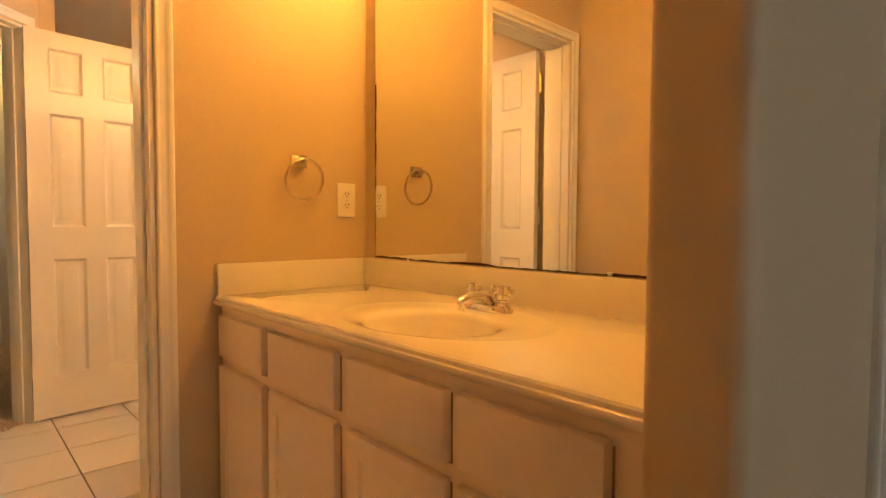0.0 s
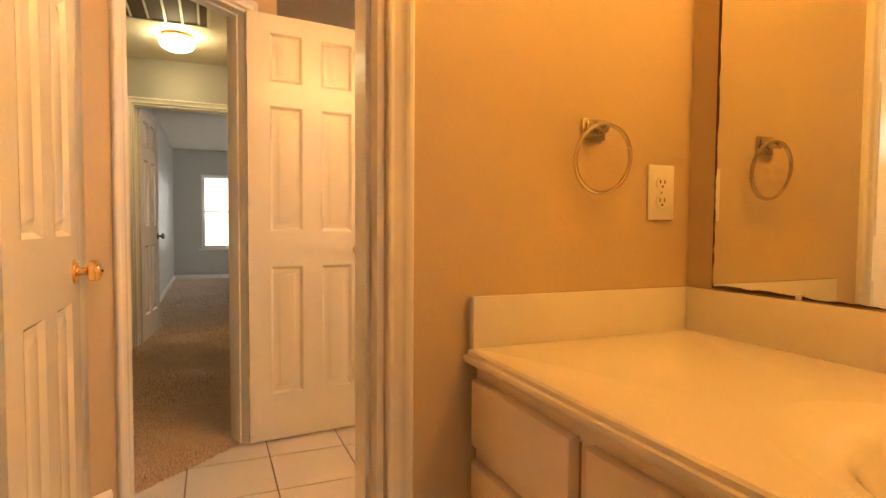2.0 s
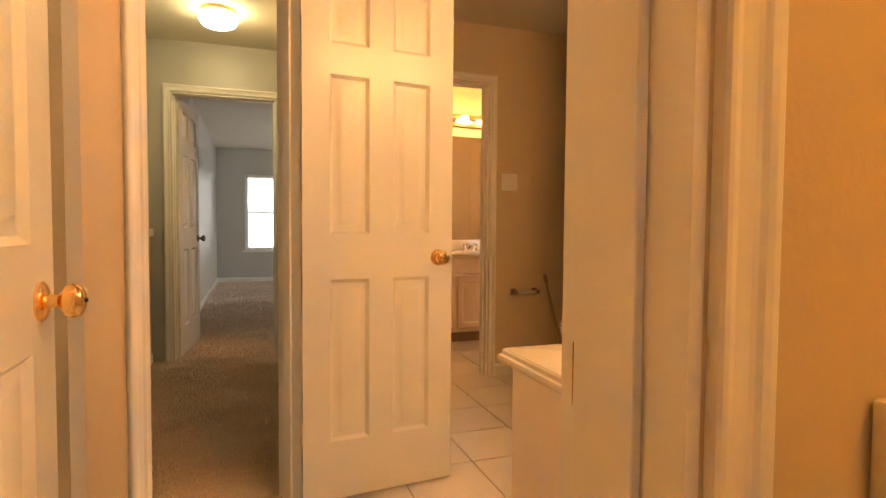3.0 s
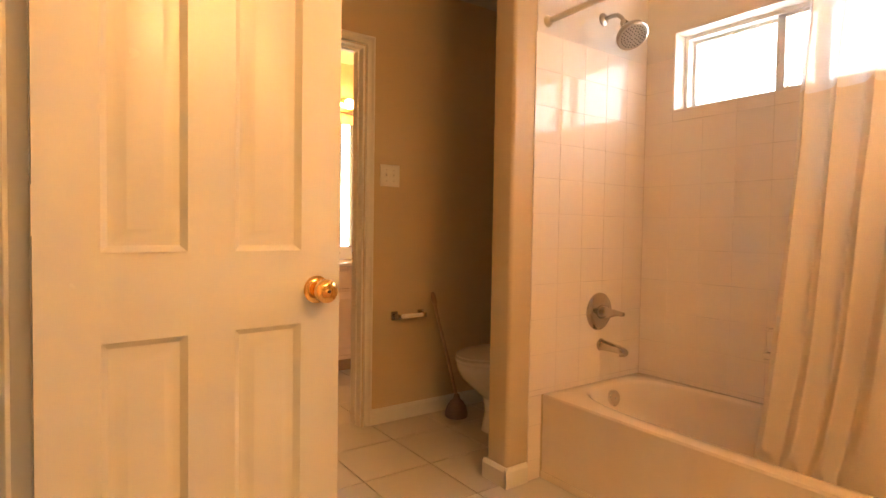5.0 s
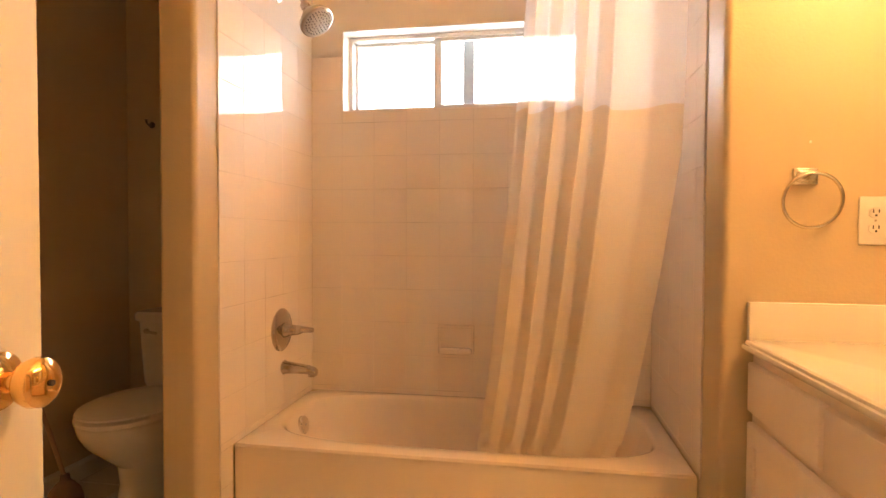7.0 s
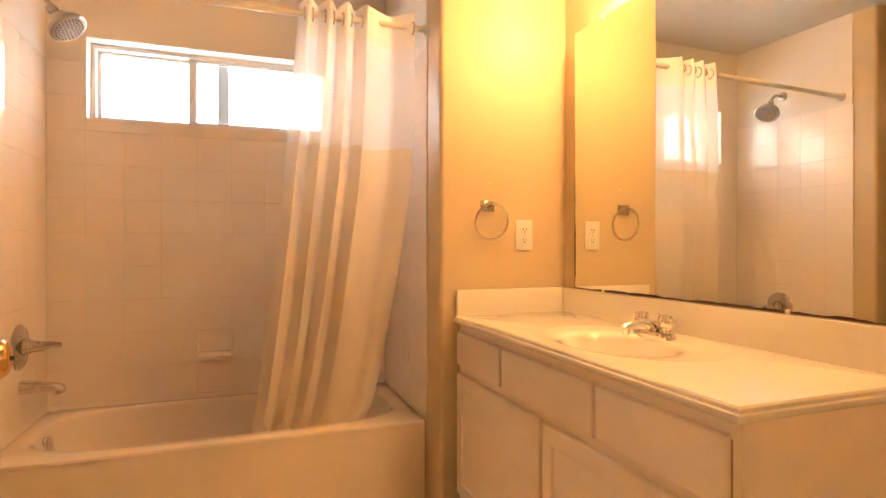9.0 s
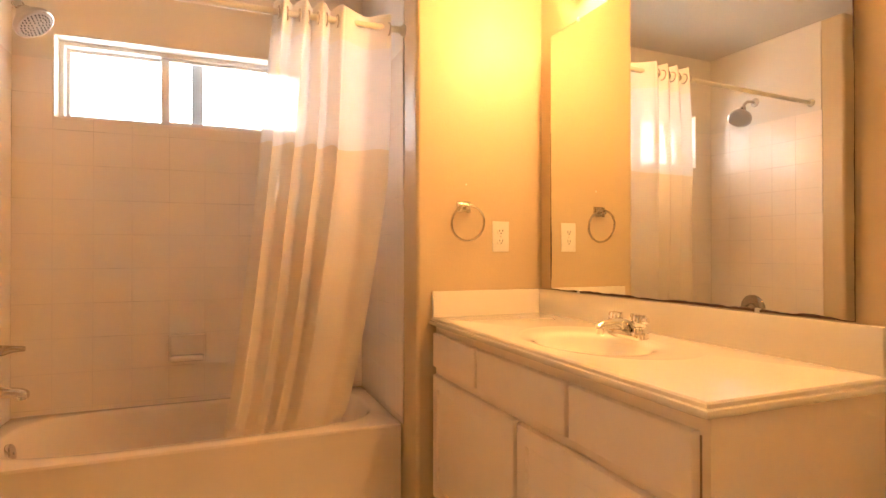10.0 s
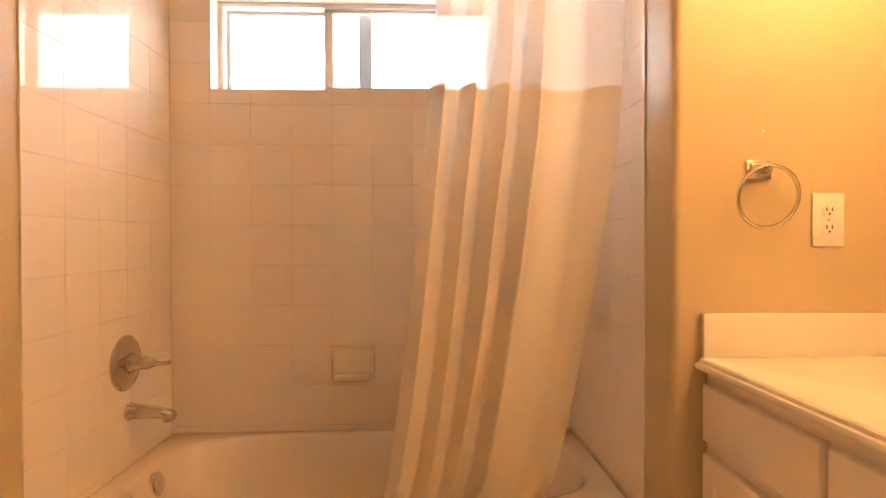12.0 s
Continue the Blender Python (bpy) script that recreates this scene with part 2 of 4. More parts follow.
# Tub room. x runs from the window wall into the room, y from the valve wall to the mirror wall.
wall("wall_window", (-0.006, -1.09), (-0.006, 2.2), 0.19, "beige painted wall with a high sliding window", [(0.147 + 1.09, 1.24 + 1.09, 1.657, 2.032)])
structure("wall_valve", round_prism(-0.006, -0.135, 0.885, -0.006, 0, CEIL, (0, 0.018, 0.018, 0)), M_WALL, "beige partition with rounded corners between tub and toilet", "wall")
structure("wall_towel", round_prism(-0.006, 1.526, 0.857, 2.2, 0, CEIL, (0, 0.018, 0, 0)), M_WALL, "beige painted wall with a rounded corner beside the tub", "wall")
AB0, AB1 = 2.325, 2.98
wall("wall_mirror", (0.85, 2.085), (3.2, 2.085), 0.162, "beige wall with a white-cased doorway", [(AB0 - 0.85, AB1 - 0.85, 0, 2.045)])
wall("wall_toilet", (2.31, -0.97), (-0.006, -0.97), 0.115, "beige wall with a doorway beside the toilet", [(2.31 - 1.71, 2.31 - 1.068, 0, 2.045)])
HX, HY, HD = 2.447, 0.462, math.degrees(math.atan2(0.669, 0.743))
DIAG = pose(HX, HY, 0, 0, 0, HD)
dw = structure("wall_diagonal", wall_mesh(1.02, CEIL, 0.115, [(0.19, 0.80, 0, 2.045)]), M_WALL, "angled beige wall with a doorway to the hall", "wall", smooth=False)
dw.matrix_basis = DIAG @ Matrix.Translation((-0.19, -0.115, 0))
wall("wall_door_side", (2.306, 0.40), (2.306, -2.18), 0.115, "beige painted wall behind the open door")
wall("wall_entry", (3.06, 2.2), (3.06, 0.93), 0.115, "beige painted wall beside the open door")
# Vanity alcove at the start.
wall("wall_vanity", (1.585, 2.24), (1.585, 3.70), 0.12, "tan painted wall behind the vanity")
structure("wall_stub", round_prism(1.575, 3.688, 2.205, 3.80, 0, CEIL, (0, 0.015, 0.02, 0)), M_WALL, "tan partition end with a rounded corner bead", "wall")
wall("wall_alcove_side", (3.05, 3.80), (3.05, 2.24), 0.12, "tan painted wall facing the vanity")
# Room where the walk begins.
M_START = M_HALLWALL
wall("wall_start_side", (4.6, 3.80), (3.17, 3.80), 0.12, "grey painted wall", material=M_START)
wall("wall_start_door", (1.60, 3.80), (0.0, 3.80), 0.11, "grey painted wall with a closed white door", [(0.05, 0.81, 0, 2.045)], material=M_START)
wall("wall_start_left", (0.0, 3.68), (0.0, 7.2), 0.12, "grey painted wall", material=M_START)
wall("wall_start_far", (-0.1, 7.2), (4.7, 7.2), 0.12, "grey painted wall with an added, unseen window opening", [(1.4, 2.9, 0.8, 2.0)], material=M_START)
wall("wall_start_right", (4.6, 7.3), (4.6, 3.68), 0.12, "grey painted wall", material=M_START)
# Second vanity room beyond the toilet.
wall("wall_second_mirror", (2.31, -2.55), (-0.5, -2.55), 0.12, "beige wall behind the second vanity")
wall("wall_second_window", (-0.35, -2.6), (-0.35, -0.97), 0.12, "beige wall with a sash window", [(0.55, 1.30, 1.15, 1.98)])
# Hall and far bedroom.
wall("wall_hall_side", (3.36, 1.15), (3.36, -2.10), 0.12, "pale greenish hall wall", material=M_HALLWALL)
wall("wall_hall_back", (3.0, 1.05), (3.5, 1.05), 0.12, "hall end wall", material=M_HALLWALL)
wall("wall_hall_door", (3.5, -2.06), (2.2, -2.06), 0.115, "pale hall wall over the bedroom doorway", [(0.295, 1.055, 0, 2.055)], material=M_HALLWALL)
wall("wall_bed_left", (3.25, -2.175), (3.25, -8.3), 0.12, "grey bedroom wall", material=M_HALLWALL)
wall("wall_bed_far", (3.3, -8.15), (-0.7, -8.15), 0.12, "grey bedroom wall with a sash window", [(0.53, 1.43, 0.58, 1.975)], material=M_HALLWALL)
# The opening in the right wall is added, out of view, to let fill light in.
wall("wall_bed_right", (-0.6, -8.3), (-0.6, -2.6), 0.12, "grey bedroom wall with an added, unseen window opening", [(1.2, 2.9, 0.75, 2.0)], material=M_HALLWALL)
wall("wall_bed_near", (-0.6, -2.68), (2.31, -2.68), 0.05, "grey bedroom wall", material=M_HALLWALL)


def slab(name, x0, y0, x1, y1, z0, z1, material, label, category):
    return structure(name, box(nb(), x0, y0, z0, x1, y1, z1), material, label, category, smooth=False)


slab("ceiling", -0.75, -8.3, 4.75, 7.35, CEIL, CEIL + 0.1, M_CEIL, "off-white textured ceiling", "ceiling")
slab("floor", -0.5, -2.62, 3.2, 3.85, -0.10, -0.012, M_FGROUT, "floor of square cream tiles with brown grout", "floor")

# Carpets: a slightly uneven sheet with a frayed edge along the threshold.
def carpet_sheet(name, poly, z, label, step=0.05):
    bm = nb()
    vs = [bm.verts.new((x, y, z)) for x, y in poly]
    bm.faces.new(vs)
    bmesh.ops.triangulate(bm, faces=bm.faces[:])
    for k in range(5):
        bmesh.ops.subdivide_edges(bm, edges=[e for e in bm.edges if e.calc_length() > step * 3], cuts=1, use_grid_fill=False)
        bmesh.ops.triangulate(bm, faces=bm.faces[:])
    for v in bm.verts:
        v.co.z += 0.006 * noise.noise(v.co * 2.5) + 0.003 * noise.noise(v.co * 11)
    return structure(name, bm, M_CARPET, label, "carpet")


dv, nv = Vector((math.cos(radians(HD)), math.sin(radians(HD)))), Vector((-math.sin(radians(HD)), math.cos(radians(HD))))
th0, th1 = Vector((HX, HY)) - 0.045 * nv - 0.02 * dv, Vector((HX, HY)) - 0.045 * nv + 0.66 * dv
carpet_sheet("hall_carpet", [(2.4, -2.12), (3.4, -2.12), (3.4, 1.1), tuple(th1), tuple(th0), (2.4, 0.3)], 0.004, "tan cut-pile hall carpet")
carpet_sheet("bedroom_carpet", [(-0.6, -8.2), (3.3, -8.2), (3.3, -2.12), (-0.6, -2.12)], 0.004, "grey-beige bedroom carpet", 0.2)
carpet_sheet("start_carpet", [(-0.1, 3.79), (4.7, 3.79), (4.7, 7.3), (-0.1, 7.3)], 0.004, "beige carpet", 0.3)

# Bright overcast sky outside the windows.
# The bedroom side sheet is an added fill light behind an unseen window.
for name, m, w, h in (("backdrop_tub", pose(-1.0, 0.6, 2.1, 0, 90, 0), 4.6, 4.4), ("backdrop_second", pose(-0.66, -1.8, 1.8, 0, 90, 0), 3.0, 2.5),
                      ("backdrop_side", pose(-1.8, -6.3, 1.6, 0, 90, 0), 3.4, 4.4), ("backdrop_bedroom", pose(2.3, -9.6, 1.6, 90, 0, 0), 5.0, 4.0), ("backdrop_start", pose(2.2, 8.6, 1.6, 90, 0, 0), 5.0, 4.0)):
    bm = nb()
    box(bm, -w / 2, -h / 2, -0.01, w / 2, h / 2, 0.01)
    ob = structure(name, bm, {"backdrop_second": M_SKYDIM, "backdrop_start": M_STARTFILL, "backdrop_bedroom": M_SKYBED, "backdrop_side": M_SIDEFILL}.get(name, M_SKYGLOW), "bright white overcast sky", "backdrop", smooth=False)
    ob.matrix_basis = m
slab("ground", -60, -60, 60, 60, -0.4, -0.3, M_FGROUT, "dark ground outside", "ground")


# ---- door casings, jambs, baseboards ----
CASING = [(0.006, 0.0), (0.006, 0.010), (0.009, 0.013), (0.014, 0.014), (0.020, 0.0125), (0.024, 0.0115), (0.036, 0.012), (0.042, 0.0125), (0.048, 0.014), (0.054, 0.0165), (0.062, 0.018), (0.070, 0.0175), (0.075, 0.015), (0.078, 0.010), (0.078, 0.0)]


def casing(name, m, w, h, label, material=None, wide=0.70):
    """Moulded casing round an opening from x=0 to w, h high, on a wall face at y=0, proud towards +y."""
    bm = nb()
    rings = []
    for d, t in CASING:
        d *= wide
        rings.append([(-d, t, 0.0), (-d, t, h + d), (w + d, t, h + d), (w + d, t, 0.0)])
    loops(bm, rings, close=False)
    ob = structure(name, bm, material or M_TRIM, label, "trim", smooth=False)
    ob.matrix_basis = m
    return ob


def jamb(name, m, w, h, depth, label, strike=None):
    """Lining of an opening, from y=0 to -depth, with a door stop."""
    t = 0.012
    ob = thing(name, m, label, "trim", kind="structure")
    for x0, x1 in ((0.0, t), (w - t, w)):
        part("jamb_side", box(nb(), x0, -depth, 0, x1, 0, h), M_TRIM, ob, "", smooth=False)
    part("jamb_head", box(nb(), t, -depth, h - t, w - t, 0, h), M_TRIM, ob, "", smooth=False)
    for x0, x1 in ((t, t + 0.01), (w - t - 0.01, w - t)):
        part("door_stop", box(nb(), x0, -depth + 0.035, 0, x1, -0.045, h - t, 0.002), M_TRIM, ob, "", smooth=False)
    part("door_stop", box(nb(), t + 0.01, -depth + 0.035, h - t - 0.01, w - t - 0.01, -0.045, h - t, 0.002), M_TRIM, ob, "", smooth=False)
    if strike:
        x, y, z = strike
        part("strike_plate", box(nb(), x - 0.001, y - 0.016, z - 0.03, x + 0.001, y + 0.016, z + 0.03, 0.0005), M_BRASS, ob, "small brass strike plate")
        part("strike_hole", box(nb(), x - 0.0016, y - 0.007, z - 0.012, x + 0.0016, y + 0.007, z + 0.012), M_SLOT, ob)
    return ob


ABM = pose(AB1, 2.085, 0, 0, 0, 180)           # faces the tub room
ABA = pose(AB0, 2.247, 0)                       # faces the alcove
W_AB = AB1 - AB0
casing("trim_alcove", ABA, W_AB, 2.045, "cream painted moulded door casing")
casing("trim_alcove_inner", ABM, W_AB, 2.045, "cream painted moulded door casing")
jamb("jamb_alcove", ABA, W_AB, 2.045, 0.162, "cream painted door lining with a brass strike plate", (0.0128, -0.125, 0.92))
casing("trim_hall", DIAG, 0.61, 2.045, "cream painted moulded door casing")
casing("trim_hall_outer", DIAG @ pose(0.61, -0.115, 0, 0, 0, 180), 0.61, 2.045, "cream painted moulded door casing")
jamb("jamb_hall", DIAG, 0.61, 2.045, 0.115, "cream painted door lining with brass hinges")
CM = pose(1.068, -0.97, 0)
casing("trim_second", CM, 0.642, 2.045, "cream painted moulded door casing")
jamb("jamb_second", CM, 0.642, 2.045, 0.115, "cream painted door lining with a strike plate", (0.0128, -0.09, 0.92))
BM_ = pose(2.445, -2.06, 0)
casing("trim_bedroom", BM_, 0.76, 2.055, "cream painted moulded casing of the bedroom doorway")
jamb("jamb_bedroom", BM_, 0.76, 2.055, 0.115, "cream painted door lining")
casing("trim_start", pose(0.79, 3.80, 0), 0.76, 2.045, "white moulded casing of a closed door")


def baseboard(p0, p1, label="cream painted baseboard", h=0.085, t=0.013):
    """Runs from p0 to p1, proud to the right of that way."""
    d = Vector((p1[0] - p0[0], p1[1] - p0[1]))
    bm = nb()
    prof = [(0, 0), (t, 0), (t, h - 0.018), (t * 0.6, h - 0.006), (t * 0.35, h), (0, h)]
    loops(bm, [[(0, -a, z) for a, z in prof], [(d.length, -a, z) for a, z in prof]], True, True, True)
    ob = structure("baseboard", bm, M_TRIM, label, "baseboard", smooth=False)
    ob.matrix_basis = pose(p0[0], p0[1], 0, 0, 0, math.degrees(math.atan2(d.y, d.x)))
    return ob


baseboard((1.02, -0.97), (0.0, -0.97))
baseboard((0.0, -0.97), (0.0, -0.135))
baseboard((0.0, -0.135), (0.885, -0.135))
baseboard((0.885, -0.148), (0.885, 0.0075))
baseboard((0.898, -0.006), (0.772, -0.006))
baseboard((3.06, 1.45), (3.06, 1.01))
baseboard((2.306, 0.33), (2.306, -0.97))
baseboard((2.31, -0.97), (1.80, -0.97))
baseboard((3.25, -2.9), (3.25, -8.15))
baseboard((3.25, -8.15), (-0.6, -8.15))
baseboard((3.36, 1.0), (3.36, -2.06))
e0, e1 = Vector((HX, HY)) + 0.69 * dv, Vector((HX, HY)) + 0.83 * dv
baseboard(tuple(e1), tuple(e0))

# ---- six-panel doors ----
ROWS_Z = [(0.235, 0.852), (1.025, 1.615), (1.73, 1.955)]


def panel_mesh(x0, x1, z0, z1, thick):
    """A moulded panel that fills its opening, shaped on both faces."""
    bm = nb()
    for s in (1, -1):
        f = s * thick / 2
        rings = []
        for inset, depth in ((-0.001, 0.0012), (0.006, -0.006), (0.012, -0.0115), (0.020, -0.0125), (0.042, -0.0035), (0.045, -0.003)):
            y = f + s * depth
            rings.append([(x0 + inset, y, z0 + inset), (x1 - inset, y, z0 + inset), (x1 - inset, y, z1 - inset), (x0 + inset, y, z1 - inset)])
        loops(bm, rings, True, False, True)
    return bm


def knob_parts(parent, x, z, thick, material, sides=(1, -1), lock=True):
    for s in sides:
        m = Matrix.Translation((x, s * thick / 2, z)) @ pose(0, 0, 0, -90 * s, 0, 0)
        k = part("knob", lathe(nb(), [(0.004, 0.0), (0.012, 0.004), (0.011, 0.026), (0.016, 0.031), (0.025, 0.036), (0.0285, 0.045), (0.0275, 0.054), (0.022, 0.060), (0.012, 0.063), (0.004, 0.0632)], m, 28), material, parent, "rounded door knob")
        part("rosette", lathe(nb(), [(0.033, 0.0), (0.033, 0.003), (0.029, 0.007), (0.020, 0.010), (0.012, 0.011)], m, 28), material, k)
        if lock:
            part("lock_button", lathe(nb(), [(0.0035, 0.062), (0.0035, 0.066), (0.002, 0.0668)], m, 10), M_SLOT, k)


def six_panel_door(name, m, w, label, knob_mat, h=2.03, flip=1, hinges=True, knob_sides=(1, -1), paint=None):
    """Leaf from the hinge at x=0 to w; flip -1 puts the leaf on the other side of the hinge line."""
    d = thing(name, m, label, "door")
    st, th = 0.103 * w / 0.607, 0.035
    pw = (w - 2 * st - 0.098) / 2
    cols = [(st, st + pw), (w - st - pw, w - st)]
    bm = nb()
    z0b = 0.012
    zs = [z0b] + [z for r in ROWS_Z for z in r] + [h + z0b]
    for x0, x1 in ((0, st), (w - st, w)):
        box(bm, x0, -th / 2, z0b, x1, th / 2, h + z0b)
    for a, b in zip(zs[0::2], zs[1::2]):
        box(bm, st, -th / 2, a, w - st, th / 2, b)
    for a, b in ROWS_Z:
        box(bm, cols[0][1], -th / 2, a, cols[1][0], th / 2, b)
    bmesh.ops.remove_doubles(bm, verts=bm.verts[:], dist=0.0002)
    part("leaf", bm, paint or M_DOOR, d, "", smooth=False)
    for a, b in ROWS_Z:
        for x0, x1 in cols:
            part("panel", panel_mesh(x0, x1, a, b, th), paint or M_DOOR, d)
    knob_parts(d, w - 0.062, 0.93, th, knob_mat, knob_sides)
    b2 = nb()
    box(b2, w - 0.0005, -0.011, 0.90, w + 0.001, 0.011, 0.96, 0.0004)
    part("latch_plate", b2, knob_mat, d)
    if hinges:
        for z in (0.28, 1.10, 1.86):
            b2 = nb()
            box(b2, -0.0015, -th / 2, z - 0.045, 0.0, th / 2, z + 0.045)
            hg = part("hinge", b2, M_HINGE, d, "dull steel hinge leaf")
            part("hinge_pin", lathe(nb(), [(0.003, -0.05), (0.0055, -0.047), (0.0055, 0.047), (0.003, 0.05)], Matrix.Translation((-0.004, flip * (th / 2 + 0.004), z)), 10), M_HINGE, hg)
    return d


D_ANGLE = 180 + 5.7
six_panel_door("bathroom_door", pose(2.452, 0.487, 0, 0, 0, D_ANGLE) @ Matrix.Translation((0.0, 0.0175, 0)), 0.607, "open white six-panel door with a brass knob", M_BRASS)
six_panel_door("alcove_door", pose(2.963, 2.036, 0, 0, 0, -90), 0.60, "open glossy white six-panel door with a brass knob", M_BRASS, flip=1, paint=M_DOORGLOSS)
six_panel_door("bedroom_door", pose(3.182, -2.165, 0, 0, 0, -96), 0.74, "open glossy white six-panel bedroom door with a dark knob", M_DARKMETAL, paint=M_DOORGLOSS)
six_panel_door("closet_door", pose(0.803, 3.755, 0), 0.735, "closed white six-panel door with a dark knob", M_DARKMETAL, hinges=False)


# ---- windows ----
def slider_window():
    y0, y1, z0, z1 = 0.147, 1.24, 1.657, 2.032
    w = thing("window_1", pose(0, 0, 0), "high horizontal sliding window with aluminium frame", "window", kind="structure")
    bm = nb()
    box(bm, -0.19, y0, z0, -0.004, y1, z0 + 0.010)
    part("window_sill", bm, M_TILE, w, "pale tiled sill", smooth=False)
    bm = nb()
    f, xa, xb = 0.022, -0.160, -0.085
    box(bm, xa, y0, z0 + 0.010, xb, y0 + f, z1)
    box(bm, xa, y1 - f, z0 + 0.010, xb, y1, z1)
    box(bm, xa, y0 + f, z1 - f, xb, y1 - f, z1)
    box(bm, xa, y0 + f, z0 + 0.010, xb, y1 - f, z0 + 0.010 + f)
    part("window_frame", bm, M_ALU, w, "grey aluminium frame", smooth=False)
    for nm, pp in (("reveal", (-0.085, y0, z1 - 0.004, -0.003, y1, z1 - 0.0005)), ("reveal", (-0.085, y0 + 0.0005, z0 + 0.010, -0.003, y0 + 0.004, z1 - 0.004)), ("reveal", (-0.085, y1 - 0.004, z0 + 0.010, -0.003, y1 - 0.0005, z1 - 0.004))):
        part(nm, box(nb(), *pp), M_UPPER, w, "white painted reveal", smooth=False)
    za, zb = z0 + 0.010 + f, z1 - f
    for nm, a, b, x, left in (("sash", y0 + f, 0.60, -0.140, False), ("sash", 0.560, y1 - f, -0.108, True)):
        bm = nb()
        s = 0.014
        box(bm, x - 0.009, a, za, x + 0.009, a + (0.034 if left else s), zb)
        box(bm, x - 0.009, b - (s if left else 0.028), za, x + 0.009, b, zb)
        box(bm, x - 0.009, a + s, za, x + 0.009, b - s, za + s)
        box(bm, x - 0.009, a + s, zb - s, x + 0.009, b - s, zb)
        sash = part(nm, bm, M_ALU, w, "", smooth=False)
        g = part("pane", box(nb(), x - 0.002, a + s, za + s, x + 0.002, b - s, zb - s), M_GLASS, sash, "clear glass", smooth=False)
        g.visible_shadow = False
    bm = nb()
    box(bm, -0.158, 0.690, za, -0.150, 0.742, zb)
    part("screen_stile", bm, M_SCREEN, w, "grey stile of the insect screen", smooth=False)
    bm = nb()
    box(bm, -0.099, 0.566, 1.80, -0.089, 0.580, 1.85, 0.003)
    part("latch", bm, M_ALU, w)
    return w


def sash_window(name, m, w, z0, z1, label):
    """Two sashes one over the other, in an opening from x=0 to w; the room lies towards +y."""
    wd = thing(name, m, label, "window", kind="structure")
    f = 0.035
    bm = nb()
    box(bm, 0, -0.09, z0, f, -0.03, z1)
    box(bm, w - f, -0.09, z0, w, -0.03, z1)
    box(bm, f, -0.09, z0, w - f, -0.03, z0 + f)
    box(bm, f, -0.09, z1 - f, w - f, -0.03, z1)
    part("window_frame", bm, M_TRIM, wd, "white frame", smooth=False)
    bm = nb()
    box(bm, -0.05, -0.03, z0 - 0.03, w + 0.05, 0.03, z0 - 0.002, 0.004)
    part("window_sill", bm, M_TRIM, wd, "white sill", smooth=False)
    mid = (z0 + z1) / 2
    for a, b, y in ((z0 + f, mid + 0.015, -0.045), (mid - 0.015, z1 - f, -0.072)):
        bm = nb()
        s = 0.022
        box(bm, f, y - 0.012, a, f + s, y + 0.012, b)
        box(bm, w - f - s, y - 0.012, a, w - f, y + 0.012, b)
        box(bm, f + s, y - 0.012, a, w - f - s, y + 0.012, a + s)
        box(bm, f + s, y - 0.012, b - s, w - f - s, y + 0.012, b)
        sh = part("sash", bm, M_TRIM, wd, "", smooth=False)
        g = part("pane", box(nb(), f + s, y - 0.002, a + s, w - f - s, y + 0.002, b - s), M_GLASS, sh, "clear glass", smooth=False)
        g.visible_shadow = False
    return wd


slider_window()
sash_window("window_2", pose(1.87, -8.15, 0), 0.90, 0.58, 1.975, "white sash window in the far bedroom")
sash_window("window_3", pose(-0.35, -2.6 + 1.30, 0, 0, 0, -90), 0.75, 1.15, 1.98, "white sash window beside the second vanity")
# Added window, never in view; it only brightens the bedroom.
sash_window("window_5", pose(-0.6, -8.3 + 2.9, 0, 0, 0, -90), 1.7, 0.75, 2.0, "added, unseen sash window that brightens the bedroom")
# Added behind the camera's whole path to light the first room's walls.
sash_window("window_4", pose(2.8, 7.2, 0, 0, 0, 180), 1.5, 0.80, 2.0, "added, unseen sash window that lights the first room")


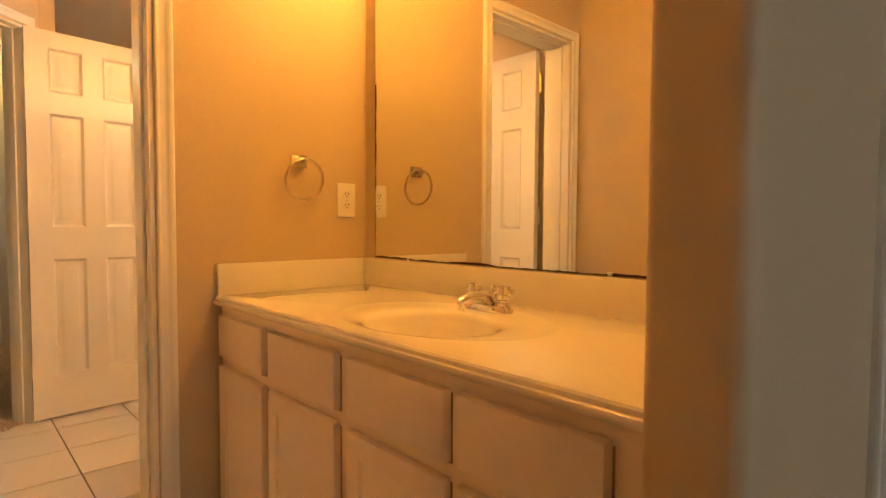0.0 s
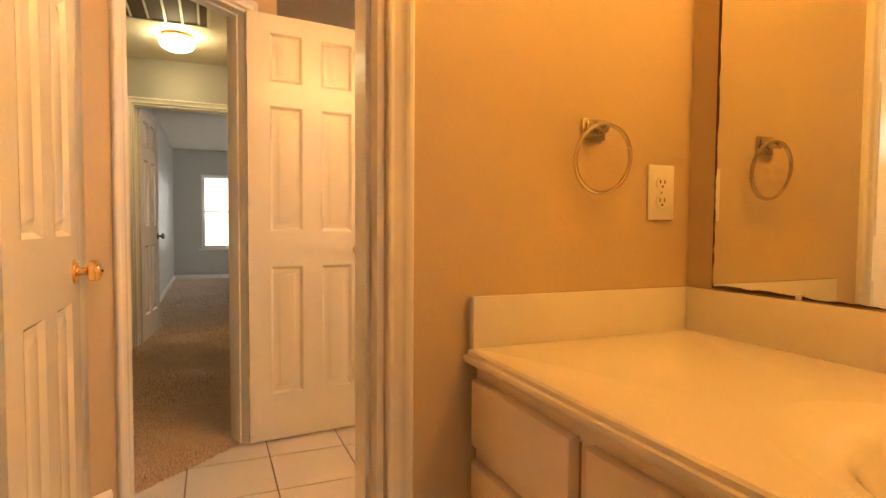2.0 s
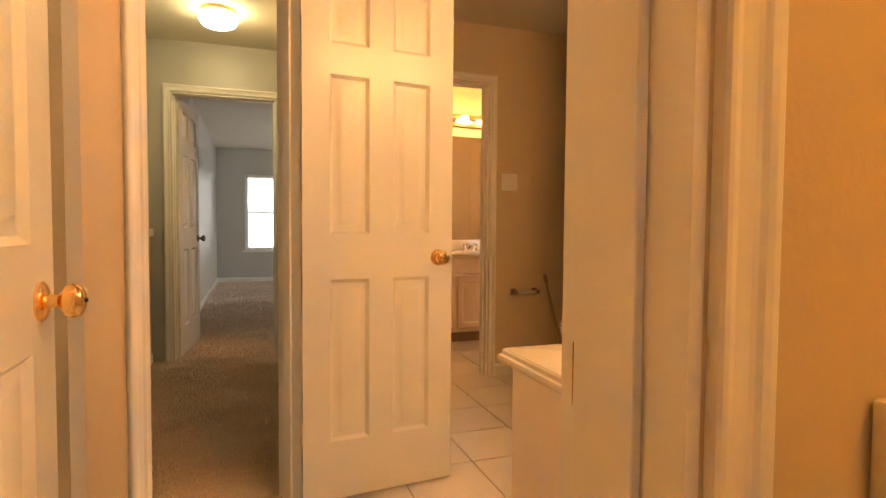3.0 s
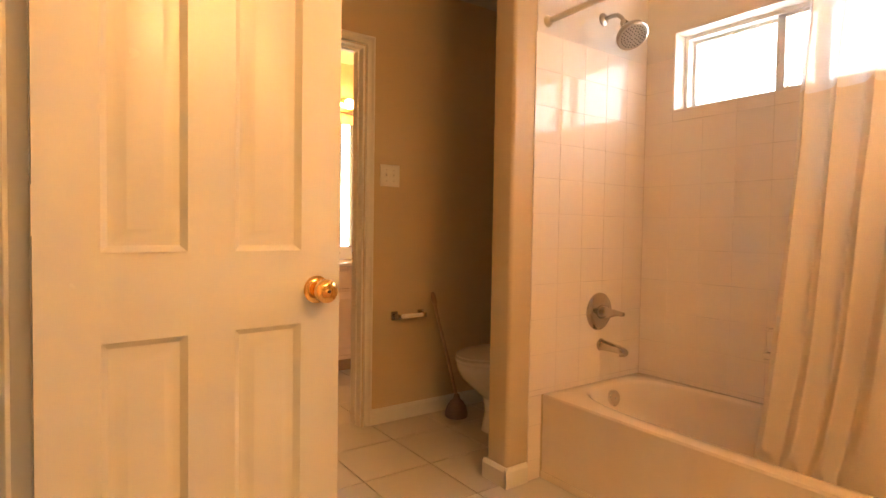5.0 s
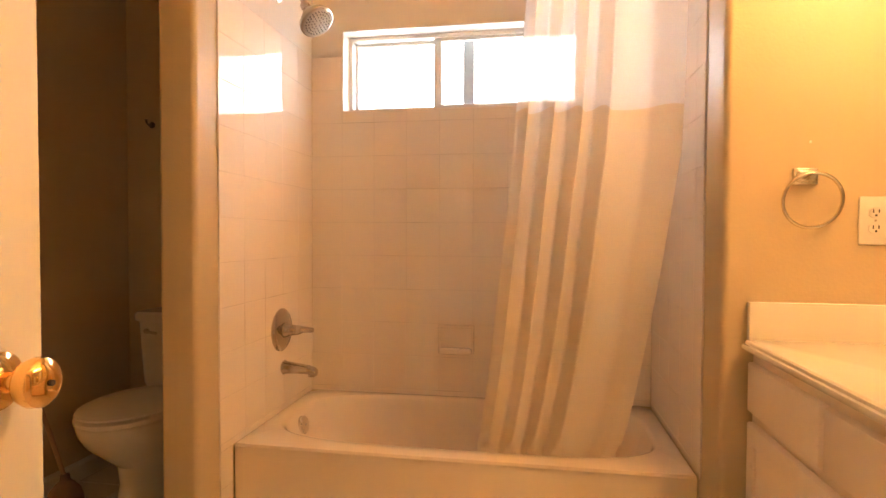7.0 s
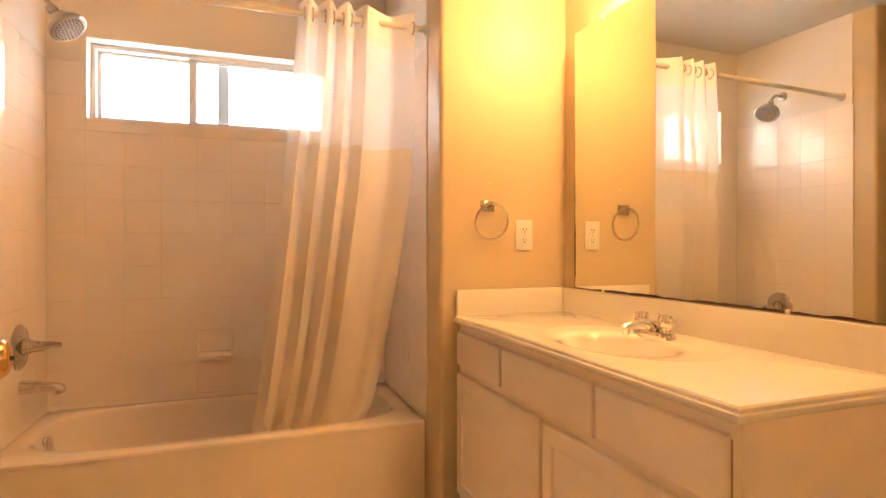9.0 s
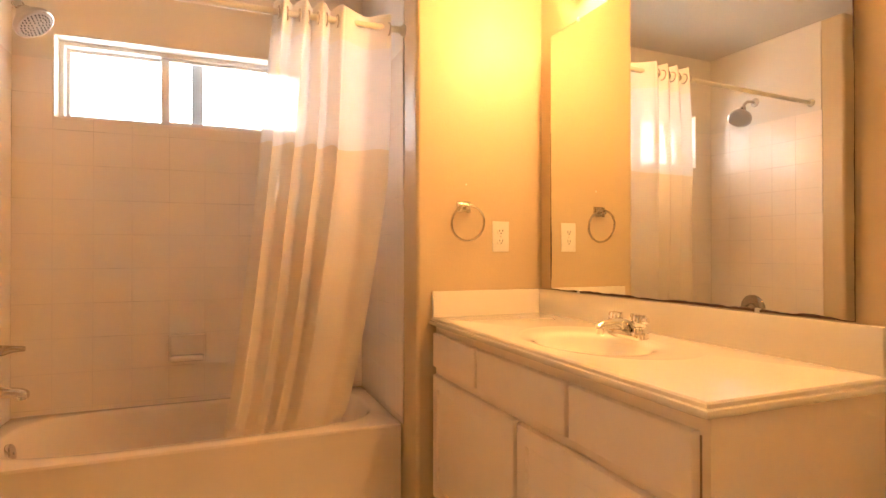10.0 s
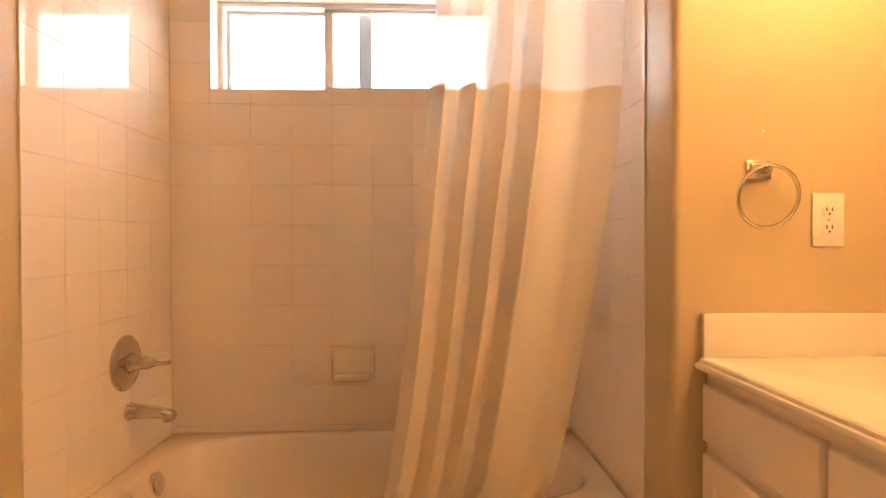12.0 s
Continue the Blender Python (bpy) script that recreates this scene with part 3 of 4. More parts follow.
# ---- bathtub ----
def bathtub():
    x0, x1, y0, y1, top = -0.001, 0.690, 0.001, 1.519, 0.372
    cx, cy = 0.330, 0.76
    n = 72
    t = thing("bathtub", pose(0, 0, 0), "cream enamelled alcove bathtub with a plain apron", "bathtub")
    def ell(a, b, p, z, dx=0.0, dy=0.0):
        pts = []
        for k in range(n):
            q = 2 * math.pi * k / n
            c, s = math.cos(q), math.sin(q)
            pts.append((cx + dx + a * math.copysign(abs(c) ** p, c), cy + dy + b * math.copysign(abs(s) ** p, s), z))
        return pts
    def rect(inset, z):
        pts = []
        for k in range(n):
            q = 2 * math.pi * k / n
            c, s = math.cos(q), math.sin(q)
            k1 = min(((x1 if c > 0 else x0) - cx) / c if abs(c) > 1e-9 else 9, ((y1 if s > 0 else y0) - cy) / s if abs(s) > 1e-9 else 9)
            x, y = cx + k1 * c, cy + k1 * s
            pts.append((min(max(x, x0 + inset), x1 - inset), min(max(y, y0 + inset), y1 - inset), z))
        return pts
    bm = nb()
    rings = [rect(0.0, top - 0.012), rect(0.004, top - 0.003), rect(0.012, top), ell(0.292, 0.702, 0.52, top), ell(0.284, 0.693, 0.53, top - 0.004), ell(0.277, 0.685, 0.54, top - 0.016),
             ell(0.258, 0.660, 0.58, top - 0.10), ell(0.215, 0.61, 0.62, top - 0.22), ell(0.195, 0.57, 0.66, top - 0.29), ell(0.15, 0.50, 0.8, top - 0.325), ell(0.02, 0.1, 1.0, top - 0.335)]
    loops(bm, rings, True, False, True)
    part("basin", bm, M_TUB, t)
    bm = nb()
    box(bm, 0.655, y0, 0.0, x1 - 0.006, y1, top - 0.014)
    box(bm, 0.650, y0, 0.0, x1 + 0.002, y1, 0.030, 0.002)
    part("apron", bm, M_TUB, t, "", smooth=False)
    m = Matrix.Translation((0.316, 0.094, 0.312)) @ pose(0, 0, 0, -80, 0, 0)
    o = part("overflow_plate", lathe(nb(), [(0.037, -0.01), (0.037, 0.004), (0.033, 0.008), (0.010, 0.010), (0.004, 0.0102)], m, 28), M_CHROME, t, "chrome overflow plate")
    part("screw", lathe(nb(), [(0.005, 0.010), (0.005, 0.0125), (0.002, 0.013)], m, 10), M_NICKEL, o)
    part("drain", lathe(nb(), [(0.035, 0.0), (0.033, 0.003), (0.02, 0.002), (0.004, 0.001)], Matrix.Translation((0.316, 0.30, 0.0445)), 20), M_CHROME, t, "chrome drain")
    return t


bathtub()


# ---- tub fittings ----
def tub_valve():
    t = thing("tub_valve", pose(0.324, 0.0, 0.704), "round chrome tub valve with a lever handle", "tap")
    m = pose(0, 0, 0, -90, 0, 0)
    part("escutcheon", lathe(nb(), [(0.088, 0.0), (0.088, 0.004), (0.080, 0.011), (0.055, 0.016), (0.036, 0.019), (0.030, 0.020)], m, 40), M_OLDCHROME, t, "worn chrome plate")
    part("hub", lathe(nb(), [(0.034, 0.016), (0.032, 0.030), (0.026, 0.040), (0.022, 0.055), (0.020, 0.072), (0.012, 0.078), (0.003, 0.079)], m, 28), M_OLDCHROME, t)
    bm = nb()
    tube(bm, [(0, 0.055, 0.0), (0.0, 0.075, 0.0), (0.0, 0.100, 0.004), (0.0, 0.128, 0.003), (0.0, 0.140, 0.003)], 0.012, 14, [0.016, 0.020, 0.013, 0.011, 0.009])
    part("lever", bm, M_OLDCHROME, t)


def tub_spout():
    t = thing("tub_spout", pose(0.308, 0.0, 0.545), "chrome tub spout on the tiled wall", "tap")
    bm = nb()
    rings = []
    for y, w, h, z in ((0.0, 0.026, 0.026, 0), (0.006, 0.030, 0.030, 0), (0.012, 0.026, 0.026, 0), (0.06, 0.024, 0.022, -0.002), (0.11, 0.023, 0.019, -0.006), (0.138, 0.022, 0.017, -0.012), (0.146, 0.018, 0.014, -0.016)):
        rings.append([(w * math.cos(2 * math.pi * k / 24), y, z + h * math.sin(2 * math.pi * k / 24)) for k in range(24)])
    loops(bm, rings, True, True, True)
    part("body", bm, M_OLDCHROME, t)
    part("outlet", lathe(nb(), [(0.014, -0.034), (0.015, -0.02), (0.015, -0.008), (0.010, -0.004)], Matrix.Translation((0, 0.125, 0)), 18), M_OLDCHROME, t)


def shower_head():
    t = thing("shower", pose(0.342, 0.0, 2.06), "brushed metal bell-shaped shower head on a bent arm", "shower head")
    part("flange", lathe(nb(), [(0.030, 0.0), (0.030, 0.003), (0.022, 0.010), (0.012, 0.013)], pose(0, 0, 0, -90, 0, 0), 24), M_NICKEL, t)
    part("arm", tube(nb(), [(0, 0.0, 0.0), (0, 0.05, 0.002), (0, 0.08, -0.004), (0, 0.102, -0.022), (0, 0.116, -0.050)], 0.0095, 14), M_NICKEL, t)
    m = Matrix.Translation((0, 0.112, -0.046)) @ pose(0, 0, 0, 180 + 37, -15, 0) @ Matrix.Scale(1.16, 4)
    h = part("head", lathe(nb(), [(0.008, -0.004), (0.015, 0.0), (0.017, 0.014), (0.015, 0.022), (0.020, 0.030), (0.030, 0.046), (0.046, 0.064), (0.058, 0.078), (0.061, 0.086), (0.060, 0.093), (0.055, 0.096), (0.052, 0.092)], m, 36), M_NICKEL, t)
    part("spray_face", lathe(nb(), [(0.053, 0.090), (0.052, 0.0945), (0.02, 0.0965), (0.004, 0.0968)], m, 36), M_SPRAY, h, "pale perforated spray face")
    bm = nb()
    for r, c in ((0.012, 6), (0.023, 12), (0.034, 18), (0.044, 24)):
        for k in range(c):
            a = 2 * math.pi * k / c
            lathe(bm, [(0.0022, 0.094), (0.0022, 0.0985), (0.0012, 0.099)], m @ Matrix.Translation((r * math.cos(a), r * math.sin(a), 0)), 6)
    part("nozzles", bm, M_SLOT, h, "dark rubber nozzles")


tub_valve()
tub_spout()
shower_head()


def soap_dish():
    t = thing("soap_dish", pose(0.0, 0.683, 0.628), "glazed ceramic soap dish set in the tiled wall", "soap dish")
    bm = nb()
    box(bm, -0.004, -0.081, -0.063, 0.012, 0.081, 0.063, 0.004)
    part("plate", bm, M_TILE, t)
    bm = nb()
    box(bm, 0.008, -0.072, -0.061, 0.058, 0.072, -0.034, 0.011)
    part("tray", bm, M_TILE, t)
    bm = nb()
    for x0, x1, z0, z1 in ((-0.078, 0.078, 0.052, 0.060), (-0.078, -0.070, -0.060, 0.052), (0.070, 0.078, -0.060, 0.052)):
        box(bm, 0.010, x0, z0, 0.018, x1, z1, 0.003)
    part("raised_rim", bm, M_TILE, t)


soap_dish()

# ---- shower rod and curtain ----
rod = thing("shower_rod", pose(0, 0, 0), "cream enamelled shower curtain rod", "rod")
part("tube", tube(nb(), [(0.705, 0.004, 1.968), (0.705, 1.522, 1.985)], 0.0125, 18), M_ROD, rod)
for y, s in ((0.0, 1), (1.526, -1)):
    part("flange", lathe(nb(), [(0.024, 0.0), (0.024, 0.006), (0.017, 0.018), (0.013, 0.022)], Matrix.Translation((0.705, y, 1.968 + 0.017 * y / 1.526)) @ pose(0, 0, 0, -90 * s, 0, 0), 20), M_ROD, rod)


def fold(u):
    return 3.6 * min(u, 0.58) / 0.58 + 0.72 * max(0.0, u - 0.58) / 0.42


def curtain_point(u, z):
    """u from 0 to 1 across the gathered cloth."""
    k = max(0.0, (z - 0.382) / (2.03 - 0.382))
    left = 0.838 + 0.175 * k ** 0.8
    right = 1.300 + 0.160 * min(1.0, k * 1.7) ** 0.7
    ph = fold(u)
    amp = 0.026 + 0.020 * min(1.0, k * 2.0)
    wave = 1.9 * math.sqrt(math.sin(math.pi * ph) ** 2 + 0.03) - 1.0
    y = left + (right - left) * (u + 0.030 * math.sin(2 * math.pi * ph) * (1 - u) * min(1.0, 0.4 + k) * (1.0 if z < 1.70 else max(0.25, 1.0 - (z - 1.70) / 0.22)))
    y += 0.006 * noise.noise(Vector((u * 6, z * 2.0, 1.0)))
    x = 0.588 + amp * wave + 0.115 * min(1.0, 1.4 * k) + 0.010 * noise.noise(Vector((u * 5, z * 1.4, 4.0))) + 0.010 * (1 - k) * math.sin(7 * u + 3 * z)
    if z < 0.46:
        x = min(x, 0.590 + 0.10 * max(0.0, (z - 0.38) / 0.08))
    if u > 0.86:
        x -= 0.05 * (1 - k) * ((u - 0.86) / 0.14) ** 2
    return x, y


def cloth_piece(name, z0, z1, nz, material, parent, label, off=0.0, nu=220):
    bm = nb()
    rings = []
    for j in range(nz + 1):
        z = z0 + (z1 - z0) * j / nz
        row = []
        for i in range(nu + 1):
            u = i / nu
            x, y = curtain_point(u, z)
            zz = z + 0.012 * math.sin(2 * math.pi * fold(u) + 0.6) * math.exp(-((z - 1.47) / 0.07) ** 2) + (0.004 * math.sin(2 * math.pi * fold(u)) if z > 2.02 else 0)
            row.append((x + off, y, zz))
        rings.append(row)
    loops(bm, rings, close=False)
    return part(name, bm, material, parent, label)


cur = thing("shower_curtain", pose(0, 0, 0), "cream shower curtain with a sheer top band, drawn to one side", "curtain")
cloth_piece("cloth", 0.335, 1.472, 64, M_CLOTH, cur, "opaque cream lower cloth")
cloth_piece("sheer_band", 1.468, 1.905, 24, M_SHEER, cur, "sheer white mesh band", 0.001)
cloth_piece("header", 1.895, 2.028, 8, M_HEADER, cur, "white header with ring slits", 0.002)
cloth_piece("hem", 1.458, 1.480, 2, M_CLOTH, cur, "stitched seam", 0.0025)
for k in range(8):
    u = (k * 0.5 + 0.25) / 3.6 * 0.58 if k < 7 else 0.985
    x, y = curtain_point(u, 1.975)
    bm = nb()
    ring = []
    for a in range(28):
        q = 2 * math.pi * a / 28
        c = Vector((0.024 * math.cos(q), 0, 0.024 * math.sin(q)))
        rd = Vector((math.cos(q), 0, math.sin(q)))
        ring.append([Vector((x, y, 1.972)) + c + 0.0032 * (math.cos(b) * rd + math.sin(b) * Vector((0, 1, 0))) for b in [2 * math.pi * j / 8 for j in range(8)]])
    loops(bm, ring + [ring[0]], True)
    part("ring", bm, M_NICKEL, cur, "metal curtain ring")


# ---- vanities ----
def vanity(m, L, depth, drawers, doors, label, group, free_end):
    """Cabinet along +x from a side wall, front at y=0."""
    v = thing("vanity_cabinet", m, label, "cabinet", group)
    bm = nb()
    f0, top = 0.030, 0.792
    box(bm, 0.002, f0, 0.10, L - 0.002, depth - 0.002, 0.655)
    box(bm, 0.002, f0, 0.655, L - 0.002, f0 + 0.018, top)
    box(bm, 0.002, f0 + 0.018, 0.655, 0.020, depth - 0.002, top)
    box(bm, L - 0.020, f0 + 0.018, 0.655, L - 0.002, depth - 0.002, top)
    bmesh.ops.remove_doubles(bm, verts=bm.verts[:], dist=0.0002)
    part("body", bm, M_CAB, v, "", smooth=False)
    # Toe kick takes the same dark brown as the strips on the fronts.
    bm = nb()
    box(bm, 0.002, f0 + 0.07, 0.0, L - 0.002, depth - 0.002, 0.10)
    part("toe_kick", bm, M_CABDARK, v, "dark recessed toe kick", smooth=False)
    def front(name, u0, u1, z0, z1, raised):
        bm = nb()
        y = f0 - 0.001
        rings = []
        lay = [(0.0, 0.0), (0.0, -0.012), (0.003, -0.017), (0.009, -0.019)]
        if raised:
            lay += [(0.050, -0.019), (0.055, -0.013), (0.064, -0.013), (0.080, -0.018)]
        for ins, dy in lay:
            rings.append([(u0 + ins, y + dy, z0 + ins), (u1 - ins, y + dy, z0 + ins), (u1 - ins, y + dy, z1 - ins), (u0 + ins, y + dy, z1 - ins)])
        loops(bm, rings, True, True, True)
        p = part(name, bm, M_CAB, v)
        # Dark strips paint the gap's shadow in, together with its grime.
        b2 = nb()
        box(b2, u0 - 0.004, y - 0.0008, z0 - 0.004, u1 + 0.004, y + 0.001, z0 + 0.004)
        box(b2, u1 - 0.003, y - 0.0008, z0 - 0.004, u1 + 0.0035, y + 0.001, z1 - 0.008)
        part("shadow_gap", b2, M_CABDARK, p, "painted shadow and grime along the edge of the front", smooth=False)
    for u0, u1 in drawers:
        front("drawer_front", u0, u1, 0.632, 0.762, False)
    for u0, u1 in doors:
        front("cabinet_door", u0, u1, 0.135, 0.603, True)
    return v


def vanity_top(m, L, depth, bx, by, label, group, side=True):
    """Moulded top with an oval basin; local axes as the cabinet's. Front edge at y=0."""
    t = thing("washbasin_counter", m, label, "worktop", group)
    top, a, b = 0.822, 0.194, 0.155
    x0, x1, y0, y1 = 0.001, L + 0.018, 0.0, depth - 0.001
    angs = [2 * math.pi * k / 72 for k in range(72)] + [math.atan2(yy - by, xx - bx) % (2 * math.pi) for xx in (x0, x1) for yy in (y0, y1)]
    angs = sorted(set(angs))
    def rect(inset, z):
        pts = []
        for q in angs:
            c, s = math.cos(q), math.sin(q)
            k1 = min(((x1 if c > 0 else x0) - bx) / c if abs(c) > 1e-9 else 99, ((y1 if s > 0 else y0) - by) / s if abs(s) > 1e-9 else 99)
            x, y = bx + k1 * c, by + k1 * s
            pts.append((min(max(x, x0 + inset), x1 - inset), min(max(y, y0 + inset), y1 - inset), z))
        return pts
    def ell(k, z, kb=None, back=0.0):
        return [(bx + a * k * math.cos(q), by + back + b * (kb or k) * math.sin(q), z) for q in angs]
    bm = nb()
    rings = [rect(0.030, top - 0.030), rect(0.010, top - 0.031), rect(0.002, top - 0.027), rect(0.0, top - 0.020), rect(0.002, top - 0.014), rect(0.007, top - 0.012), rect(0.008, top - 0.005), rect(0.012, top - 0.001), rect(0.020, top),
             ell(1.62, top, 1.42, 0.042), ell(1.59, top + 0.0003, 1.40, 0.041), ell(1.56, top + 0.0003, 1.38, 0.040), ell(1.52, top, 1.35, 0.037), ell(1.36, top - 0.0006, 1.25, 0.026), ell(1.18, top - 0.0014, 1.13, 0.012),
             ell(1.08, top - 0.003, 1.03), ell(1.00, top - 0.0058, 0.97), ell(0.95, top - 0.0105, 0.935), ell(0.918, top - 0.017, 0.91)]
    for k in range(2, 25):
        e = 0.90 * math.cos(0.5 * math.pi * k / 25)
        rings.append(ell(e, top - 0.022 - 0.113 * (1 - (e / 0.90) ** 2.2)))
    loops(bm, rings, True, False, True)
    part("counter", bm, M_COUNTER, t)
    bm = nb()
    box(bm, x0, y1 - 0.021, top - 0.002, x1 - 0.012, y1, 0.922, 0.0035)
    part("backsplash", bm, M_COUNTER, t)
    if side:
        bm = nb()
        box(bm, x0, 0.012, top - 0.002, x0 + 0.020, y1 - 0.0215, 0.922, 0.0035)
        part("side_splash", bm, M_COUNTER, t)
    part("drain", lathe(nb(), [(0.022, 0.0), (0.021, 0.003), (0.012, 0.002), (0.003, 0.002)], Matrix.Translation((bx, by, top - 0.1355)), 18), M_CHROME, t, "chrome drain")
    return t


def faucet(m, group):
    """Two-handled centre-set basin tap; spout towards -y."""
    t = thing("basin_faucet", m, "chrome two-handle basin faucet behind the sink bowl", "tap", group)
    bm = nb()
    pts = []
    for k in range(36):
        q = 2 * math.pi * k / 36
        pts.append((0.078 * math.copysign(abs(math.cos(q)) ** 0.6, math.cos(q)), 0.027 * math.copysign(abs(math.sin(q)) ** 0.7, math.sin(q))))
    loops(bm, [[(x * s, y * s, z) for x, y in pts] for s, z in ((1.0, -0.004), (1.0, 0.008), (0.97, 0.013), (0.90, 0.018), (0.6, 0.021))], True, True, True)
    part("base", bm, M_CHROME, t)
    bm = nb()
    tube(bm, [(0, 0.012, 0.010), (0, 0.004, 0.026), (0, -0.018, 0.036), (0, -0.055, 0.040), (0, -0.092, 0.036), (0, -0.108, 0.030)], 0.014, 16, [0.026, 0.024, 0.019, 0.015, 0.0125, 0.011])
    sp = part("spout", bm, M_CHROME, t)
    part("aerator", lathe(nb(), [(0.010, -0.018), (0.0115, -0.014), (0.0115, 0.0), (0.008, 0.004)], Matrix.Translation((0, -0.100, 0.028)), 16), M_CHROME, sp)
    for s in (-1, 1):
        mm = Matrix.Translation((s * 0.051, 0, 0.014))
        h = part("handle", lathe(nb(), [(0.018, 0.0), (0.017, 0.010), (0.013, 0.014), (0.014, 0.018), (0.021, 0.022), (0.023, 0.030), (0.022, 0.050), (0.018, 0.055), (0.004, 0.056)], mm, 12), M_CHROME, t, "fluted chrome handle")
        bm = nb()
        box(bm, s * 0.051 - 0.008 + s * 0.014, -0.009, 0.046, s * 0.051 + 0.008 + s * 0.026, 0.009, 0.062, 0.003)
        part("lever_tab", bm, M_CHROME, h)
    part("lift_rod", lathe(nb(), [(0.003, 0.01), (0.003, 0.055), (0.006, 0.058), (0.006, 0.066), (0.002, 0.068)], Matrix.Translation((0, 0.018, 0.0)), 10), M_CHROME, t)


def wall_mirror(m, w, h, label, group, seed):
    """Frameless mirror, lower corner at the origin, facing -y."""
    t = thing("wall_mirror", m, label, "mirror", group)
    bm = nb()
    box(bm, 0, -0.006, 0, w, -0.0005, h)
    part("glass", bm, M_MIRROR, t, "", smooth=False)
    rnd = random.Random(seed)
    bm = nb()
    def strip(n, place, wide):
        lo, hi = [], []
        v = 0.5
        for k in range(n + 1):
            v = min(1.0, max(0.05, v + rnd.uniform(-0.35, 0.35)))
            lo.append(place(k / n, -0.001))
            hi.append(place(k / n, wide * v))
        loops(bm, [[(x, -0.0075, z) for x, z in lo], [(x, -0.0075, z) for x, z in hi]], close=False)
    strip(90, lambda k, d: (k * w, d), 0.0065)
    strip(60, lambda k, d: (d, k * h * 0.62), 0.004)
    strip(60, lambda k, d: (w - d, k * h), 0.003)
    part("corroded_edge", bm, M_MEDGE, t, "black corroded silvering along the rim", smooth=False)
    for x, z in ((w * 0.16, 0.0), (w * 0.80, 0.0), (w * 0.16, h)):
        b2 = nb()
        box(b2, x - 0.006, -0.010, z - 0.008, x + 0.006, -0.0062, z + 0.008, 0.0015)
        part("clip", b2, M_PLASTIC, t, "small plastic mirror clip")
    return t


def light_bar(m, w, n, group, glow=None):
    """Strip of round bulbs over a mirror, facing -y, lower edge at the origin."""
    t = thing("vanity_light", m, "bronze vanity light bar with glowing round bulbs", "lamp", group)
    bm = nb()
    box(bm, 0, -0.028, 0, w, -0.001, 0.115, 0.004)
    part("back_plate", bm, M_WOODBAR, t)
    bm = nb()
    box(bm, 0.004, -0.034, 0.035, w - 0.004, -0.028, 0.080, 0.002)
    part("trim_strip", bm, M_CHROME, t, "bright metal strip")
    for k in range(n):
        x = w * (k + 0.5) / n
        mm = Matrix.Translation((x, -0.030, 0.0575)) @ pose(0, 0, 0, 90, 0, 0)
        s = part("socket", lathe(nb(), [(0.026, 0.0), (0.026, 0.010), (0.020, 0.016)], mm, 20), M_CHROME, t)
        prof = [(0.014, 0.012)] + [(0.042 * math.sin(q), 0.060 - 0.042 * math.cos(q)) for q in [radians(a) for a in range(25, 176, 15)]] + [(0.002, 0.102)]
        part("bulb", lathe(nb(), prof, mm, 14), glow or M_BULB, s, "glowing warm white globe bulb")


def towel_ring(m, group):
    """Square post with a ring, on a wall face at y=0, towards -y."""
    t = thing("towel_ring", m, "metal towel ring on a square post", "towel ring", group)
    bm = nb()
    box(bm, -0.030, -0.008, -0.022, 0.030, -0.0005, 0.022, 0.003)
    box(bm, -0.022, -0.014, -0.015, 0.022, -0.008, 0.015, 0.003)
    part("post_plate", bm, M_RING, t)
    part("post", tube(nb(), [(0, -0.012, 0), (0, -0.034, -0.002), (0, -0.046, -0.006)], 0.008, 12, [0.010, 0.008, 0.0075]), M_RING, t)
    bm = nb()
    R = 0.070
    rings = []
    for a in range(48):
        q = 2 * math.pi * a / 48
        rd = Vector((math.sin(q), -0.14 * math.cos(q), math.cos(q))).normalized()
        c = Vector((0.007, -0.030, -R + 0.006)) + R * rd
        rings.append([c + 0.0048 * (math.cos(b) * rd + math.sin(b) * Vector((0, 1, 0))) for b in [2 * math.pi * j / 8 for j in range(8)]])
    loops(bm, rings + [rings[0]], True)
    part("ring", bm, M_RING, t)


def outlet(m, group):
    """Duplex socket on a wall face at y=0, towards -y, centred."""
    t = thing("wall_outlet", m, "white duplex outlet with a flat cover plate", "outlet", group)
    bm = nb()
    box(bm, -0.038, -0.006, -0.062, 0.038, -0.0005, 0.062, 0.003)
    part("cover_plate", bm, M_PLASTIC, t)
    for s in (-1, 1):
        bm = nb()
        pts = []
        for k in range(24):
            q = 2 * math.pi * k / 24
            pts.append((max(-0.0165, min(0.0165, 0.0185 * math.cos(q))), s * 0.0205 + 0.0145 * math.sin(q)))
        loops(bm, [[(x, -0.0055, z) for x, z in pts], [(x * 0.97, -0.0085, s * 0.0205 + (z - s * 0.0205) * 0.97) for x, z in pts]], True, False, True)
        f = part("socket_face", bm, M_PLASTIC, t)
        bm = nb()
        for dx in (-0.0065, 0.0065):
            box(bm, dx - 0.0013, -0.0092, s * 0.0205 - 0.001, dx + 0.0013, -0.0086, s * 0.0205 + 0.008)
        lathe(bm, [(0.0028, 0.0), (0.0028, 0.0007)], Matrix.Translation((0, -0.0086, s * 0.0205 - 0.007)) @ pose(0, 0, 0, 90, 0, 0), 10)
        part("slots", bm, M_SLOT, f)
    part("screw", lathe(nb(), [(0.003, 0.0055), (0.003, 0.0068), (0.001, 0.007)], pose(0, 0, 0, 90, 0, 0), 10), M_NICKEL, t)


